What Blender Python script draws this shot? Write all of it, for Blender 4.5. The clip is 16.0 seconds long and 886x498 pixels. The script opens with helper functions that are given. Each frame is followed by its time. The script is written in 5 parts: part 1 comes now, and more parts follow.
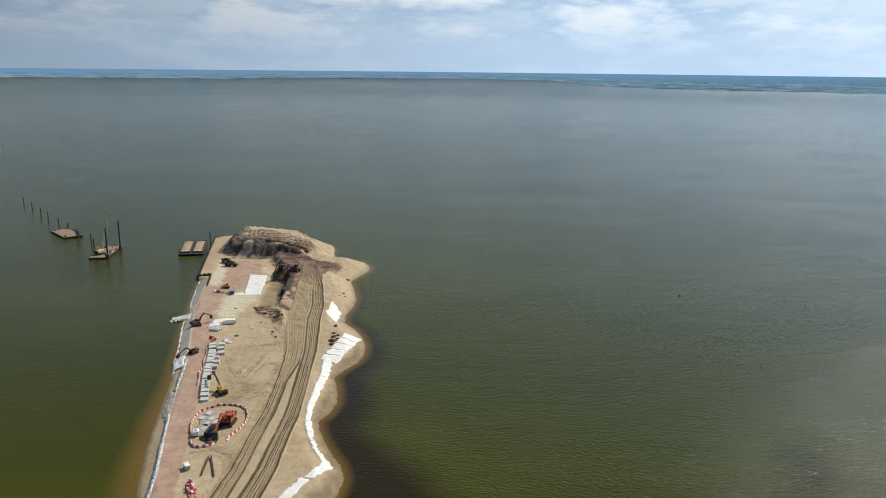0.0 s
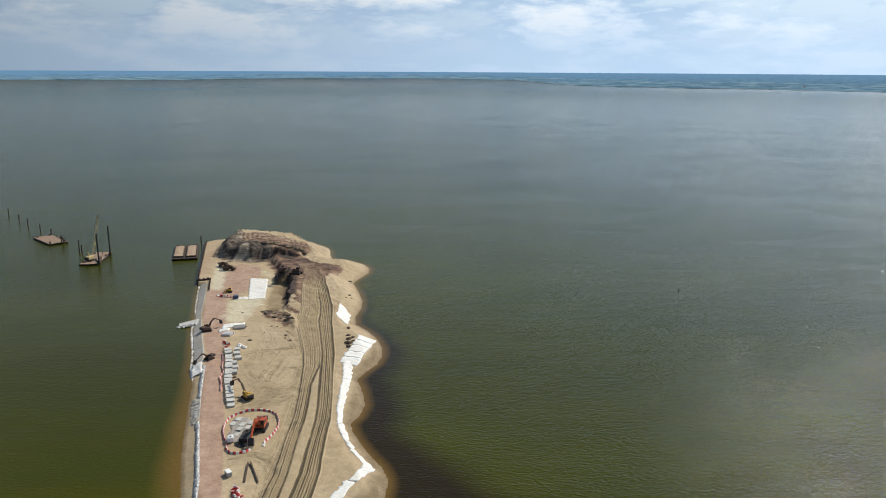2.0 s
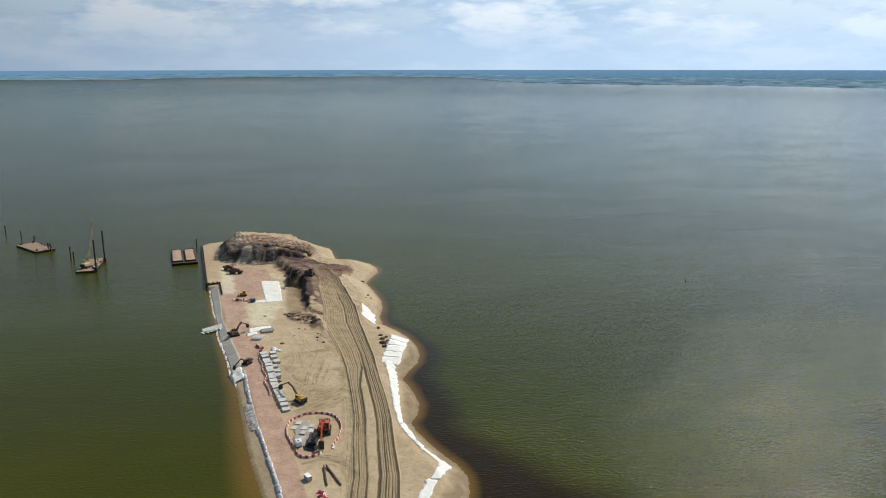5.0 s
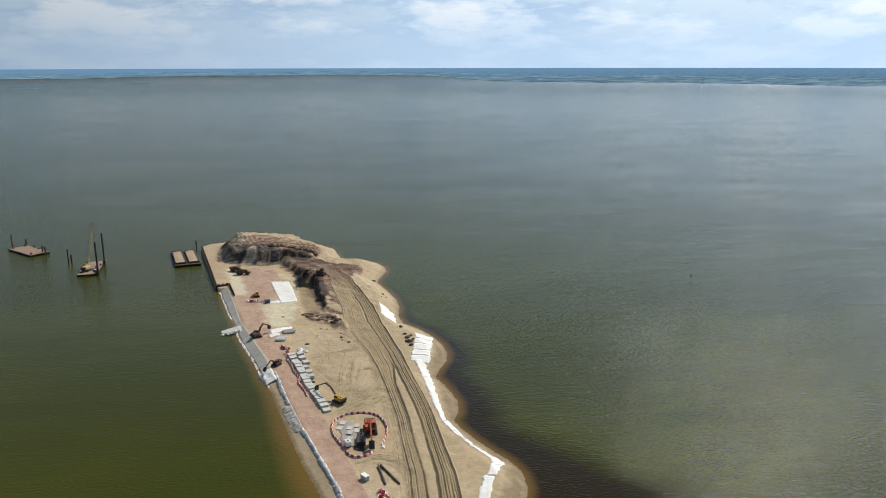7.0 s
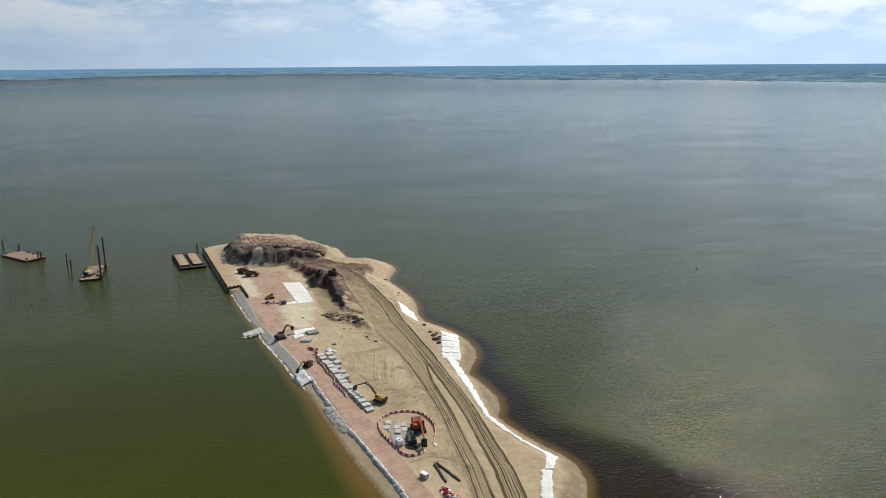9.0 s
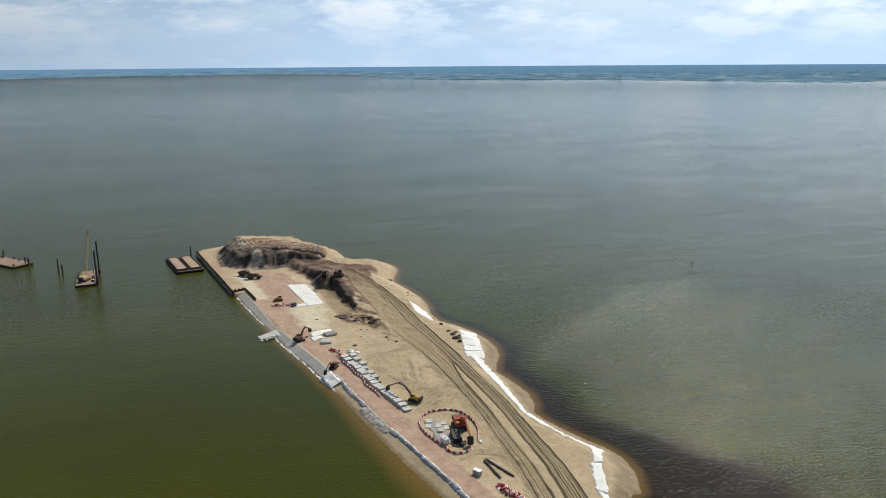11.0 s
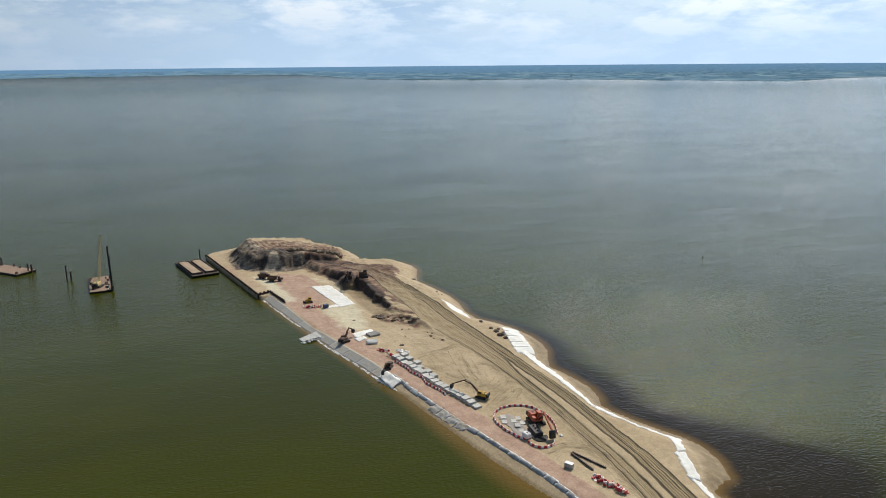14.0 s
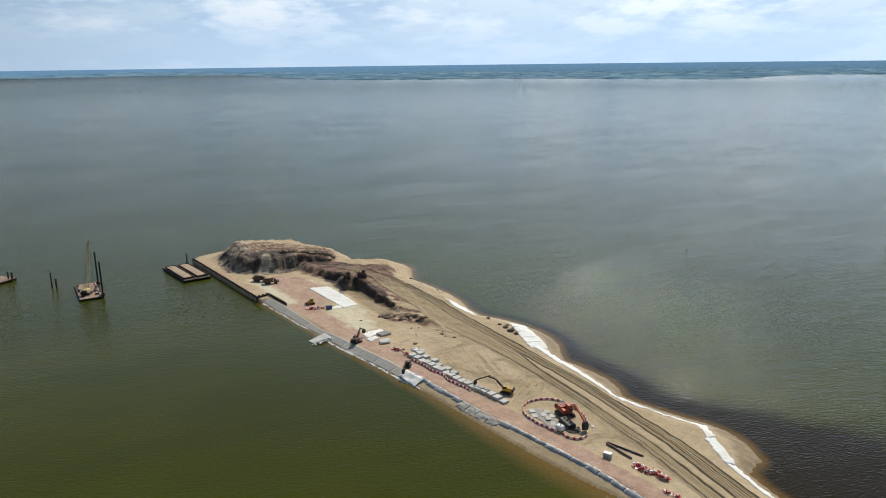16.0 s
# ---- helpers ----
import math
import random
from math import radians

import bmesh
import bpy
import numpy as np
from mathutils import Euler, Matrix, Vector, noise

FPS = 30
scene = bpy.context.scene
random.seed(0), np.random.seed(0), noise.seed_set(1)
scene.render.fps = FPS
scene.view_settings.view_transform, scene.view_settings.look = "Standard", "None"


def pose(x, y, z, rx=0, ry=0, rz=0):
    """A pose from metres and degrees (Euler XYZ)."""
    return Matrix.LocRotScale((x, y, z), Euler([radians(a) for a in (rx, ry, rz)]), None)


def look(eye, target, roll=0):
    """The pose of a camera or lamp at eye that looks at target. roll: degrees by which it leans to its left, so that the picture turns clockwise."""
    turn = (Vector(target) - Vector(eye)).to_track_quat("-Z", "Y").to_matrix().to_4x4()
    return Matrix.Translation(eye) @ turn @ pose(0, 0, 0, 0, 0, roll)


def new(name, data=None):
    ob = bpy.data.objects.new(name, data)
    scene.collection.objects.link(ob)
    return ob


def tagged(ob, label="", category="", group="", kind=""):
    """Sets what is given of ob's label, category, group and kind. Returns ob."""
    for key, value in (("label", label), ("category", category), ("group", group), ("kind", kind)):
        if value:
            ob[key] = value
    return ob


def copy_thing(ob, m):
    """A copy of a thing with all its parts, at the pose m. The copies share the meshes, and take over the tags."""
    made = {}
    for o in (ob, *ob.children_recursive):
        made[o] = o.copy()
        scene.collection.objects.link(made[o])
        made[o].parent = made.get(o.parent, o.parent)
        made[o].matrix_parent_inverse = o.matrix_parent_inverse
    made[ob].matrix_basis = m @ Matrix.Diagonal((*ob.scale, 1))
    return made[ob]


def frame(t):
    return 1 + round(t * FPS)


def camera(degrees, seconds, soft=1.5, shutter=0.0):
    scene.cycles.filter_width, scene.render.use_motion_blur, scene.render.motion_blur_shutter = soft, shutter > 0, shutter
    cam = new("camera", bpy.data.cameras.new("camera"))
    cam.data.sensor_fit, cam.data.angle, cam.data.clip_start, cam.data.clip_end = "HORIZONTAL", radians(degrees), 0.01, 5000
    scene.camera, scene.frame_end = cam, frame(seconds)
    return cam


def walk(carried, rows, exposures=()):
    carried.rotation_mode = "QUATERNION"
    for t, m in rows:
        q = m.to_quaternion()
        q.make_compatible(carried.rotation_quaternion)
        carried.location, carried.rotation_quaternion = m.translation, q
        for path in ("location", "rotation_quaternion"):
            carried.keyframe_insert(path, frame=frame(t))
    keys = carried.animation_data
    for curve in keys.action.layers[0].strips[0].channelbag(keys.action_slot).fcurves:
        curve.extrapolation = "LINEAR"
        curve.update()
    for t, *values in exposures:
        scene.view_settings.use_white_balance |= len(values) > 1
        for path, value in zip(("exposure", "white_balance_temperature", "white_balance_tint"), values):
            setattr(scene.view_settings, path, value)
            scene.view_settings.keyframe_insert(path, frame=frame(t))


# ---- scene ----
cam = camera(61.7, 16.0, 1.0)
PATH = [
    (0, (-3.11, 2.101, 123.358), (-3.113, 4.044, 122.883), 0.6),
    (0.5, (-9.002, 1.803, 123.438), (-8.981, 3.746, 122.965), 0.5),
    (1, (-15.039, 1.551, 123.484), (-14.994, 3.493, 123.01), 0.5),
    (1.5, (-21.33, 1.398, 123.525), (-21.256, 3.34, 123.05), 0.3),
    (2, (-27.553, 1.489, 123.579), (-27.45, 3.429, 123.104), 0.3),
    (2.5, (-33.888, 1.688, 123.632), (-33.761, 3.626, 123.155), 0.1),
    (3, (-40.479, 1.907, 123.641), (-40.329, 3.843, 123.163), 0.2),
    (3.5, (-47.399, 2.314, 123.673), (-47.224, 4.248, 123.195), 0.2),
    (6, (-81.198, 4.723, 123.981), (-80.895, 6.64, 123.498), -0.2),
    (6.5, (-88.111, 5.651, 124.022), (-87.785, 7.564, 123.538), -0.2),
    (7, (-94.927, 6.786, 124.03), (-94.577, 8.694, 123.545), -0.1),
    (7.5, (-101.495, 7.845, 123.949), (-101.122, 9.748, 123.463), -0.4),
    (8, (-108.195, 9.082, 123.878), (-107.799, 10.981, 123.392), -0.5),
    (8.5, (-114.998, 10.519, 123.852), (-114.58, 12.413, 123.364), -0.5),
    (11, (-150.156, 17.957, 123.855), (-149.595, 19.813, 123.366), -0.4),
    (11.5, (-157.0, 19.647, 123.761), (-156.417, 21.497, 123.272), -0.6),
    (12, (-163.817, 21.608, 123.631), (-163.216, 23.452, 123.143), -0.5),
    (12.5, (-170.663, 23.725, 123.583), (-170.046, 25.564, 123.095), -0.6),
    (13, (-177.442, 25.683, 123.528), (-176.807, 27.516, 123.04), -0.5),
    (13.5, (-184.151, 28.061, 123.532), (-183.493, 29.885, 123.044), -0.6),
    (14, (-190.813, 30.658, 123.559), (-190.123, 32.47, 123.069), -0.5),
    (14.5, (-197.43, 33.159, 123.563), (-196.709, 34.958, 123.072), -0.6),
    (15, (-203.988, 35.605, 123.628), (-203.235, 37.391, 123.136), -0.6),
    (15.5, (-210.543, 37.808, 123.666), (-209.756, 39.579, 123.173), -0.6),
    (16, (-217.05, 39.459, 123.677), (-216.233, 41.217, 123.185), -0.7),
]
walk(cam, [(t, look(eye, target, roll)) for t, eye, target, roll in PATH])

# ---- light ----
SKY_STRENGTH = 0.09
SUN_AZ, SUN_EL = 46.5, 47.0         # degrees right of +y, above the horizon
VEIL_AZ = 57.0                      # where the veil of cloud is thinnest and brightest
scene.view_settings.exposure = 0.0

world = bpy.data.worlds.new("sky")
scene.world = world
world.use_nodes = True
wt = world.node_tree
wt.nodes.clear()


def node(tree, kind, **values):
    n = tree.nodes.new(kind)
    for key, value in values.items():
        n.inputs[key.replace("_", " ")].default_value = value
    return n


def ramp(tree, source, stops, mode="LINEAR"):
    r = tree.nodes.new("ShaderNodeValToRGB")
    r.color_ramp.interpolation = mode
    el = r.color_ramp.elements
    while len(el) < len(stops):
        el.new(0.5)
    for e, (p, c) in zip(el, stops):
        e.position = p
        e.color = (c, c, c, 1) if isinstance(c, (int, float)) else (*c, 1)
    tree.links.new(source, r.inputs[0])
    return r.outputs[0]


def mix(tree, fac, a, b, mode="MIX"):
    m = tree.nodes.new("ShaderNodeMix")
    m.data_type, m.blend_type = "RGBA", mode
    for sock, v in ((m.inputs[0], fac), (m.inputs[6], a), (m.inputs[7], b)):
        if isinstance(v, (int, float)):
            sock.default_value = v
        elif isinstance(v, (tuple, list)):
            sock.default_value = (*v[:3], 1)
        else:
            tree.links.new(v, sock)
    return m.outputs[2]


def maths(tree, op, a, b=0.0, clamp=False):
    m = tree.nodes.new("ShaderNodeMath")
    m.operation, m.use_clamp = op, clamp
    for sock, v in zip(m.inputs, (a, b)):
        if isinstance(v, (int, float)):
            sock.default_value = v
        else:
            tree.links.new(v, sock)
    return m.outputs[0]


def build_sky():
    t = wt
    sky = t.nodes.new("ShaderNodeTexSky")
    sky.sky_type, sky.sun_disc = "NISHITA", False
    sky.sun_elevation, sky.sun_rotation = radians(SUN_EL), radians(SUN_AZ)
    sky.air_density, sky.dust_density, sky.ozone_density = 1.0, 2.0, 1.5
    co = t.nodes.new("ShaderNodeTexCoord")
    sep = t.nodes.new("ShaderNodeSeparateXYZ")
    t.links.new(co.outputs["Generated"], sep.inputs[0])
    # clouds: wide low banks, flattened towards the horizon
    mp = t.nodes.new("ShaderNodeMapping")
    mp.inputs["Scale"].default_value = (1.0, 1.0, 3.4)
    mp.inputs["Location"].default_value = (0.37, 0.11, 0.0)
    t.links.new(co.outputs["Generated"], mp.inputs[0])
    n1 = node(t, "ShaderNodeTexNoise", Scale=8.0, Detail=10.0, Roughness=0.6, Distortion=0.2)
    n2 = node(t, "ShaderNodeTexNoise", Scale=2.2, Detail=3.0, Roughness=0.5)
    n3 = node(t, "ShaderNodeTexNoise", Scale=11.0, Detail=8.0, Roughness=0.6)
    for n in (n1, n2, n3):
        t.links.new(mp.outputs[0], n.inputs["Vector"])
    S = 1.0 / SKY_STRENGTH
    cover = ramp(t, maths(t, "ADD", maths(t, "MULTIPLY", n1.outputs[0], 0.75), maths(t, "MULTIPLY", n2.outputs[0], 0.4)),
                 [(0.47, 0.0), (0.54, 0.8), (0.63, 1.0)])
    shade = ramp(t, maths(t, "ADD", maths(t, "MULTIPLY", n3.outputs[0], 0.45), maths(t, "MULTIPLY", n1.outputs[0], 0.55)),
                 [(0.45, tuple(S * v for v in (0.33, 0.455, 0.62))), (0.515, tuple(S * v for v in (0.53, 0.63, 0.735))), (0.575, tuple(S * v for v in (0.69, 0.735, 0.775)))])
    # the veil of cloud is brighter towards the sun
    sunward = maths(t, "ADD", maths(t, "MULTIPLY", sep.outputs[0], math.sin(radians(VEIL_AZ))),
                    maths(t, "MULTIPLY", sep.outputs[1], math.cos(radians(VEIL_AZ))))
    glow = ramp(t, sunward, [(0.0, 0.64), (0.4, 0.97), (0.65, 1.27), (0.8, 1.36), (1.0, 1.5)])
    clouds = mix(t, 1.0, shade, glow, "MULTIPLY")
    veil = mix(t, 1.0, tuple(S * v for v in (0.47, 0.64, 0.82)), glow, "MULTIPLY")
    blue = mix(t, 0.65, sky.outputs[0], veil)
    col = mix(t, cover, blue, clouds)
    # haze low over the horizon
    low = ramp(t, sep.outputs[2], [(0.0, 1.0), (0.025, 0.9), (0.085, 0.0)])
    col = mix(t, maths(t, "MULTIPLY", low, 0.85), col, mix(t, 1.0, tuple(S * v for v in (0.40, 0.535, 0.70)), glow, "MULTIPLY"))
    # the upper sky is deeper
    deep = ramp(t, sep.outputs[2], [(0.10, (1.0, 1.0, 1.0)), (0.34, (0.56, 0.71, 0.94)), (0.6, (0.32, 0.42, 0.54)), (1.0, (0.26, 0.35, 0.44))])
    # and less deep near the sun, where the veil glows
    halo = maths(t, "MULTIPLY", ramp(t, sep.outputs[2], [(0.09, 0.0), (0.18, 1.0), (0.30, 0.7), (0.43, 0.0)]), ramp(t, sunward, [(0.66, 0.0), (0.93, 1.15)]))
    col = mix(t, 1.0, col, mix(t, halo, deep, (1.9, 1.9, 1.95)), "MULTIPLY")
    bg = t.nodes.new("ShaderNodeBackground")
    bg.inputs[1].default_value = SKY_STRENGTH
    t.links.new(col, bg.inputs[0])
    out = t.nodes.new("ShaderNodeOutputWorld")
    t.links.new(bg.outputs[0], out.inputs[0])


build_sky()
sun_data = bpy.data.lights.new("sun", "SUN")
sun_data.energy, sun_data.angle, sun_data.color = 4.2, radians(0.6), (1.0, 0.93, 0.81)
sun = new("sun", sun_data)
sun.matrix_world = look((0, 0, 0), (-math.sin(radians(SUN_AZ)) * math.cos(radians(SUN_EL)), -math.cos(radians(SUN_AZ)) * math.cos(radians(SUN_EL)), -math.sin(radians(SUN_EL))))

# ---- materials ----


def material(name, rough=0.8, metal=0.0):
    m = bpy.data.materials.new(name)
    m.use_nodes = True
    t = m.node_tree
    b = t.nodes["Principled BSDF"]
    b.inputs["Roughness"].default_value, b.inputs["Metallic"].default_value = rough, metal
    return m, t, b


def noise_of(t, scale, detail=4.0, rough=0.6, stretch=None, space="Object"):
    co = t.nodes.new("ShaderNodeTexCoord")
    n = node(t, "ShaderNodeTexNoise", Scale=scale, Detail=detail, Roughness=rough)
    if stretch:
        mp = t.nodes.new("ShaderNodeMapping")
        mp.inputs["Scale"].default_value = stretch[:3]
        if len(stretch) > 3:
            mp.inputs["Rotation"].default_value = (0, 0, radians(stretch[3]))
        t.links.new(co.outputs[space], mp.inputs[0])
        t.links.new(mp.outputs[0], n.inputs["Vector"])
    else:
        t.links.new(co.outputs[space], n.inputs["Vector"])
    return n.outputs[0]


def bump(t, b, height, strength, distance):
    n = node(t, "ShaderNodeBump", Strength=strength, Distance=distance)
    t.links.new(height, n.inputs["Height"])
    t.links.new(n.outputs[0], b.inputs["Normal"])


def worn(name, colour, rough=0.6, metal=0.0, dirt=(0.16, 0.13, 0.09), amount=0.5, scale=2.0, relief=0.01, spread=0.12):
    """A plain surface with dirt in patches, grain and a slight change from piece to piece."""
    m, t, b = material(name, rough, metal)
    big, fine = noise_of(t, scale, 5), noise_of(t, scale * 9, 4)
    info = t.nodes.new("ShaderNodeObjectInfo")
    tone = ramp(t, info.outputs["Random"], [(0, 1 - spread), (1, 1 + spread)])
    c = mix(t, 1.0, colour, tone, "MULTIPLY")
    c = mix(t, maths(t, "MULTIPLY", ramp(t, big, [(0.45, 0), (0.7, 1)]), amount), c, dirt)
    c = mix(t, 1.0, c, ramp(t, fine, [(0.3, 0.82), (0.7, 1.1)]), "MULTIPLY")
    t.links.new(c, b.inputs["Base Color"])
    bump(t, b, fine, 0.5, relief)
    return m


def attr(t, name):
    a = t.nodes.new("ShaderNodeAttribute")
    a.attribute_name = name
    return a.outputs["Fac"]


def ground_material():
    """Dry sand with damp patches, wheel marks, pale silt and heaps of dark soil."""
    m, t, b = material("sand_ground", 0.95)
    big, mid, fine = noise_of(t, 0.02, 5), noise_of(t, 0.13, 6, 0.65), noise_of(t, 1.3, 5, 0.7)
    c = mix(t, ramp(t, big, [(0.35, 0), (0.65, 1)]), (0.385, 0.288, 0.172), (0.455, 0.355, 0.228))
    c = mix(t, maths(t, "MULTIPLY", ramp(t, mid, [(0.48, 0), (0.68, 1)]), 0.45), c, (0.36, 0.275, 0.15))
    grav = mix(t, ramp(t, noise_of(t, 0.25, 5, 0.7), [(0.35, 0), (0.65, 1)]), (0.33, 0.205, 0.145), (0.43, 0.30, 0.215))
    gr_edge = maths(t, "ADD", attr(t, "gravel"), maths(t, "MULTIPLY", maths(t, "SUBTRACT", mid, 0.5), 0.5))
    c = mix(t, ramp(t, gr_edge, [(0.4, 0), (0.6, 1)]), c, grav)
    sn = noise_of(t, 0.09, 7, 0.72, (1.0, 1.7, 1.4))
    sn = maths(t, "ADD", sn, maths(t, "MULTIPLY", maths(t, "SUBTRACT", attr(t, "tone"), 0.5), 0.45))
    soil = ramp(t, sn, [(0.34, (0.055, 0.036, 0.027)), (0.46, (0.155, 0.086, 0.055)), (0.55, (0.25, 0.157, 0.098)), (0.66, (0.36, 0.28, 0.19))])
    # tipped layers and scraped streaks in the spoil
    streak = ramp(t, noise_of(t, 0.55, 5, 0.7, (0.3, 1.5, 1.7, -28)), [(0.34, 0.45), (0.46, 0.85), (0.57, 1.15), (0.68, 1.45)])
    soil = mix(t, 1.0, soil, streak, "MULTIPLY")
    rough_edge = maths(t, "ADD", attr(t, "soil"), maths(t, "MULTIPLY", maths(t, "SUBTRACT", mid, 0.5), 0.9))
    c = mix(t, ramp(t, rough_edge, [(0.42, 0), (0.58, 1)]), c, soil)
    gn = noise_of(t, 0.12, 7, 0.72, (1.0, 1.5, 2.0))
    gn = maths(t, "ADD", gn, maths(t, "MULTIPLY", maths(t, "SUBTRACT", attr(t, "tone"), 0.5), 0.42))
    grey = ramp(t, gn, [(0.36, (0.042, 0.032, 0.025)), (0.46, (0.12, 0.090, 0.066)), (0.55, (0.25, 0.195, 0.14)), (0.66, (0.42, 0.345, 0.25))])
    grey = mix(t, 1.0, grey, streak, "MULTIPLY")
    g_edge = maths(t, "ADD", attr(t, "grey"), maths(t, "MULTIPLY", maths(t, "SUBTRACT", mid, 0.5), 0.9))
    c = mix(t, ramp(t, g_edge, [(0.42, 0), (0.58, 1)]), c, grey)
    pale = maths(t, "ADD", attr(t, "pale"), maths(t, "MULTIPLY", maths(t, "SUBTRACT", mid, 0.5), 1.3))
    c = mix(t, maths(t, "MULTIPLY", ramp(t, pale, [(0.4, 0), (0.7, 1)]), 0.7), c, (0.58, 0.535, 0.39))
    wet = ramp(t, maths(t, "ADD", attr(t, "wet"), maths(t, "MULTIPLY", maths(t, "SUBTRACT", mid, 0.5), 0.9)), [(0.28, 0), (1.0, 1)])
    c = mix(t, wet, c, (0.20, 0.14, 0.066))
    c = mix(t, 1.0, c, ramp(t, fine, [(0.3, 0.85), (0.7, 1.13)]), "MULTIPLY")
    c = mix(t, 1.0, c, ramp(t, noise_of(t, 0.42, 5, 0.7), [(0.33, 0.88), (0.47, 0.99), (0.68, 1.07)]), "MULTIPLY")
    t.links.new(c, b.inputs["Base Color"])
    t.links.new(ramp(t, wet, [(0, 0.95), (1, 0.75)]), b.inputs["Roughness"])
    h = maths(t, "ADD", maths(t, "MULTIPLY", mid, 1.0), maths(t, "MULTIPLY", fine, 0.25))
    bump(t, b, h, 0.7, 0.7)
    return m


def water_material():
    m, t, b = material("lake_water", 0.085)
    b.inputs["IOR"].default_value = 1.33
    b.inputs["Specular IOR Level"].default_value = 0.12
    big = noise_of(t, 0.0028, 5, 0.6, (1.0, 2.2, 1.0, 25))
    mid = noise_of(t, 0.02, 4, 0.6, (1.0, 2.5, 1.0, 20))
    c = mix(t, ramp(t, big, [(0.38, 0), (0.62, 1)]), (0.037, 0.040, 0.0014), (0.053, 0.0555, 0.0026))
    c = mix(t, maths(t, "MULTIPLY", ramp(t, mid, [(0.4, 0), (0.65, 1)]), 0.3), c, (0.030, 0.037, 0.0035))
    edge = maths(t, "ADD", attr(t, "lee"), maths(t, "MULTIPLY", maths(t, "SUBTRACT", mid, 0.5), 0.35))
    c = mix(t, ramp(t, edge, [(0.15, 0), (0.8, 1)]), c, (0.022, 0.0155, 0.005))
    sed = maths(t, "ADD", attr(t, "silt"), maths(t, "MULTIPLY", maths(t, "SUBTRACT", mid, 0.5), 0.3))
    c = mix(t, ramp(t, sed, [(0.1, 0), (0.95, 1)]), c, (0.17, 0.098, 0.024))
    t.links.new(c, b.inputs["Base Color"])
    # wind ripples in three sizes, weaker in the lee of the land
    calm = maths(t, "MULTIPLY", ramp(t, edge, [(0.0, 1.0), (0.75, 0.35)]), maths(t, "SUBTRACT", 1.0, attr(t, "shelter")))
    r1 = noise_of(t, 0.14, 3, 0.55, (1.0, 2.6, 1.0, 30))
    r2 = noise_of(t, 0.62, 3, 0.6, (1.0, 2.2, 1.0, 22))
    r3 = maths(t, "POWER", noise_of(t, 0.9, 2, 0.6, (1.0, 1.6, 1.0, 35)), 6.0)
    gust = ramp(t, noise_of(t, 0.006, 4, 0.6, (1.0, 2.0, 1.0, 30)), [(0.35, 0.75), (0.65, 1.15)])
    # steep chop that catches the sun
    r4 = noise_of(t, 0.62, 1, 0.4, (1.0, 1.9, 1.0, 28))
    h = maths(t, "ADD", maths(t, "MULTIPLY", r1, 0.18), maths(t, "ADD", maths(t, "MULTIPLY", r2, 0.14), maths(t, "MULTIPLY", r3, 1.5)))
    h = maths(t, "ADD", h, maths(t, "MULTIPLY", r4, 1.03))
    h = maths(t, "MULTIPLY", maths(t, "MULTIPLY", h, gust), calm)
    # the open lake beyond the spit lies smoother
    co = t.nodes.new("ShaderNodeTexCoord")
    far = t.nodes.new("ShaderNodeVectorMath")
    far.operation = "LENGTH"
    t.links.new(co.outputs["Object"], far.inputs[0])
    # long wind lanes
    lane = ramp(t, noise_of(t, 0.022, 5, 0.62, (1.0, 4.5, 1.0, 12)), [(0.34, 0.76), (0.5, 0.98), (0.66, 1.2)])
    h = maths(t, "MULTIPLY", h, lane)
    h = maths(t, "MULTIPLY", h, ramp(t, maths(t, "DIVIDE", far.outputs["Value"], 4000.0), [(0.06, 1.0), (0.1, 0.72), (0.2, 0.56), (0.5, 0.38), (1.0, 0.3)]))
    bump(t, b, h, 0.5, 0.9)
    return m


SAND, WATER = ground_material(), water_material()

# ---- the plan of the land ----
# x of the two shores by y
LEFT_Y = [-150, 100, 195, 204, 222, 237, 254, 268, 283, 294, 311, 332, 347, 363, 391, 421, 424, 522, 530, 536, 540]
LEFT_X = [-20, -72, -92, -95, -100, -103.5, -107, -110, -113, -117, -121, -127, -131, -134, -140.5, -147, -149, -169.5, -165, -152, -132]
RIGHT_Y = [-150, 100, 171, 179, 184, 186.5, 188, 192, 198, 207, 215, 221, 229, 238, 245, 251, 260, 268, 276, 283, 290, 299, 308, 319,
           330, 341, 350, 361, 374, 389, 405, 423, 432, 445, 455, 465, 471, 475, 487, 500, 515, 528, 536, 540]
RIGHT_X = [20, -38, -49.5, -48.5, -47.5, -43, -38, -36.5, -34, -33.3, -35.5, -39, -42.5, -46, -47.5, -44.5, -43, -44, -45.5, -47.5, -45, -40, -38, -38.5,
           -41, -46, -52, -53, -51, -51, -54, -58, -55, -50, -50, -53.5, -60, -73, -78, -79, -84, -97, -115, -132]


def soft(a, b, v):
    s = np.clip((v - a) / (b - a), 0, 1)
    return s * s * (3 - 2 * s)


def shore_points():
    ys = np.arange(-150, 540, 1.5)
    return np.concatenate([np.stack([np.interp(ys, LEFT_Y, LEFT_X), ys], 1), np.stack([np.interp(ys, RIGHT_Y, RIGHT_X), ys], 1)])


SHORE = shore_points()


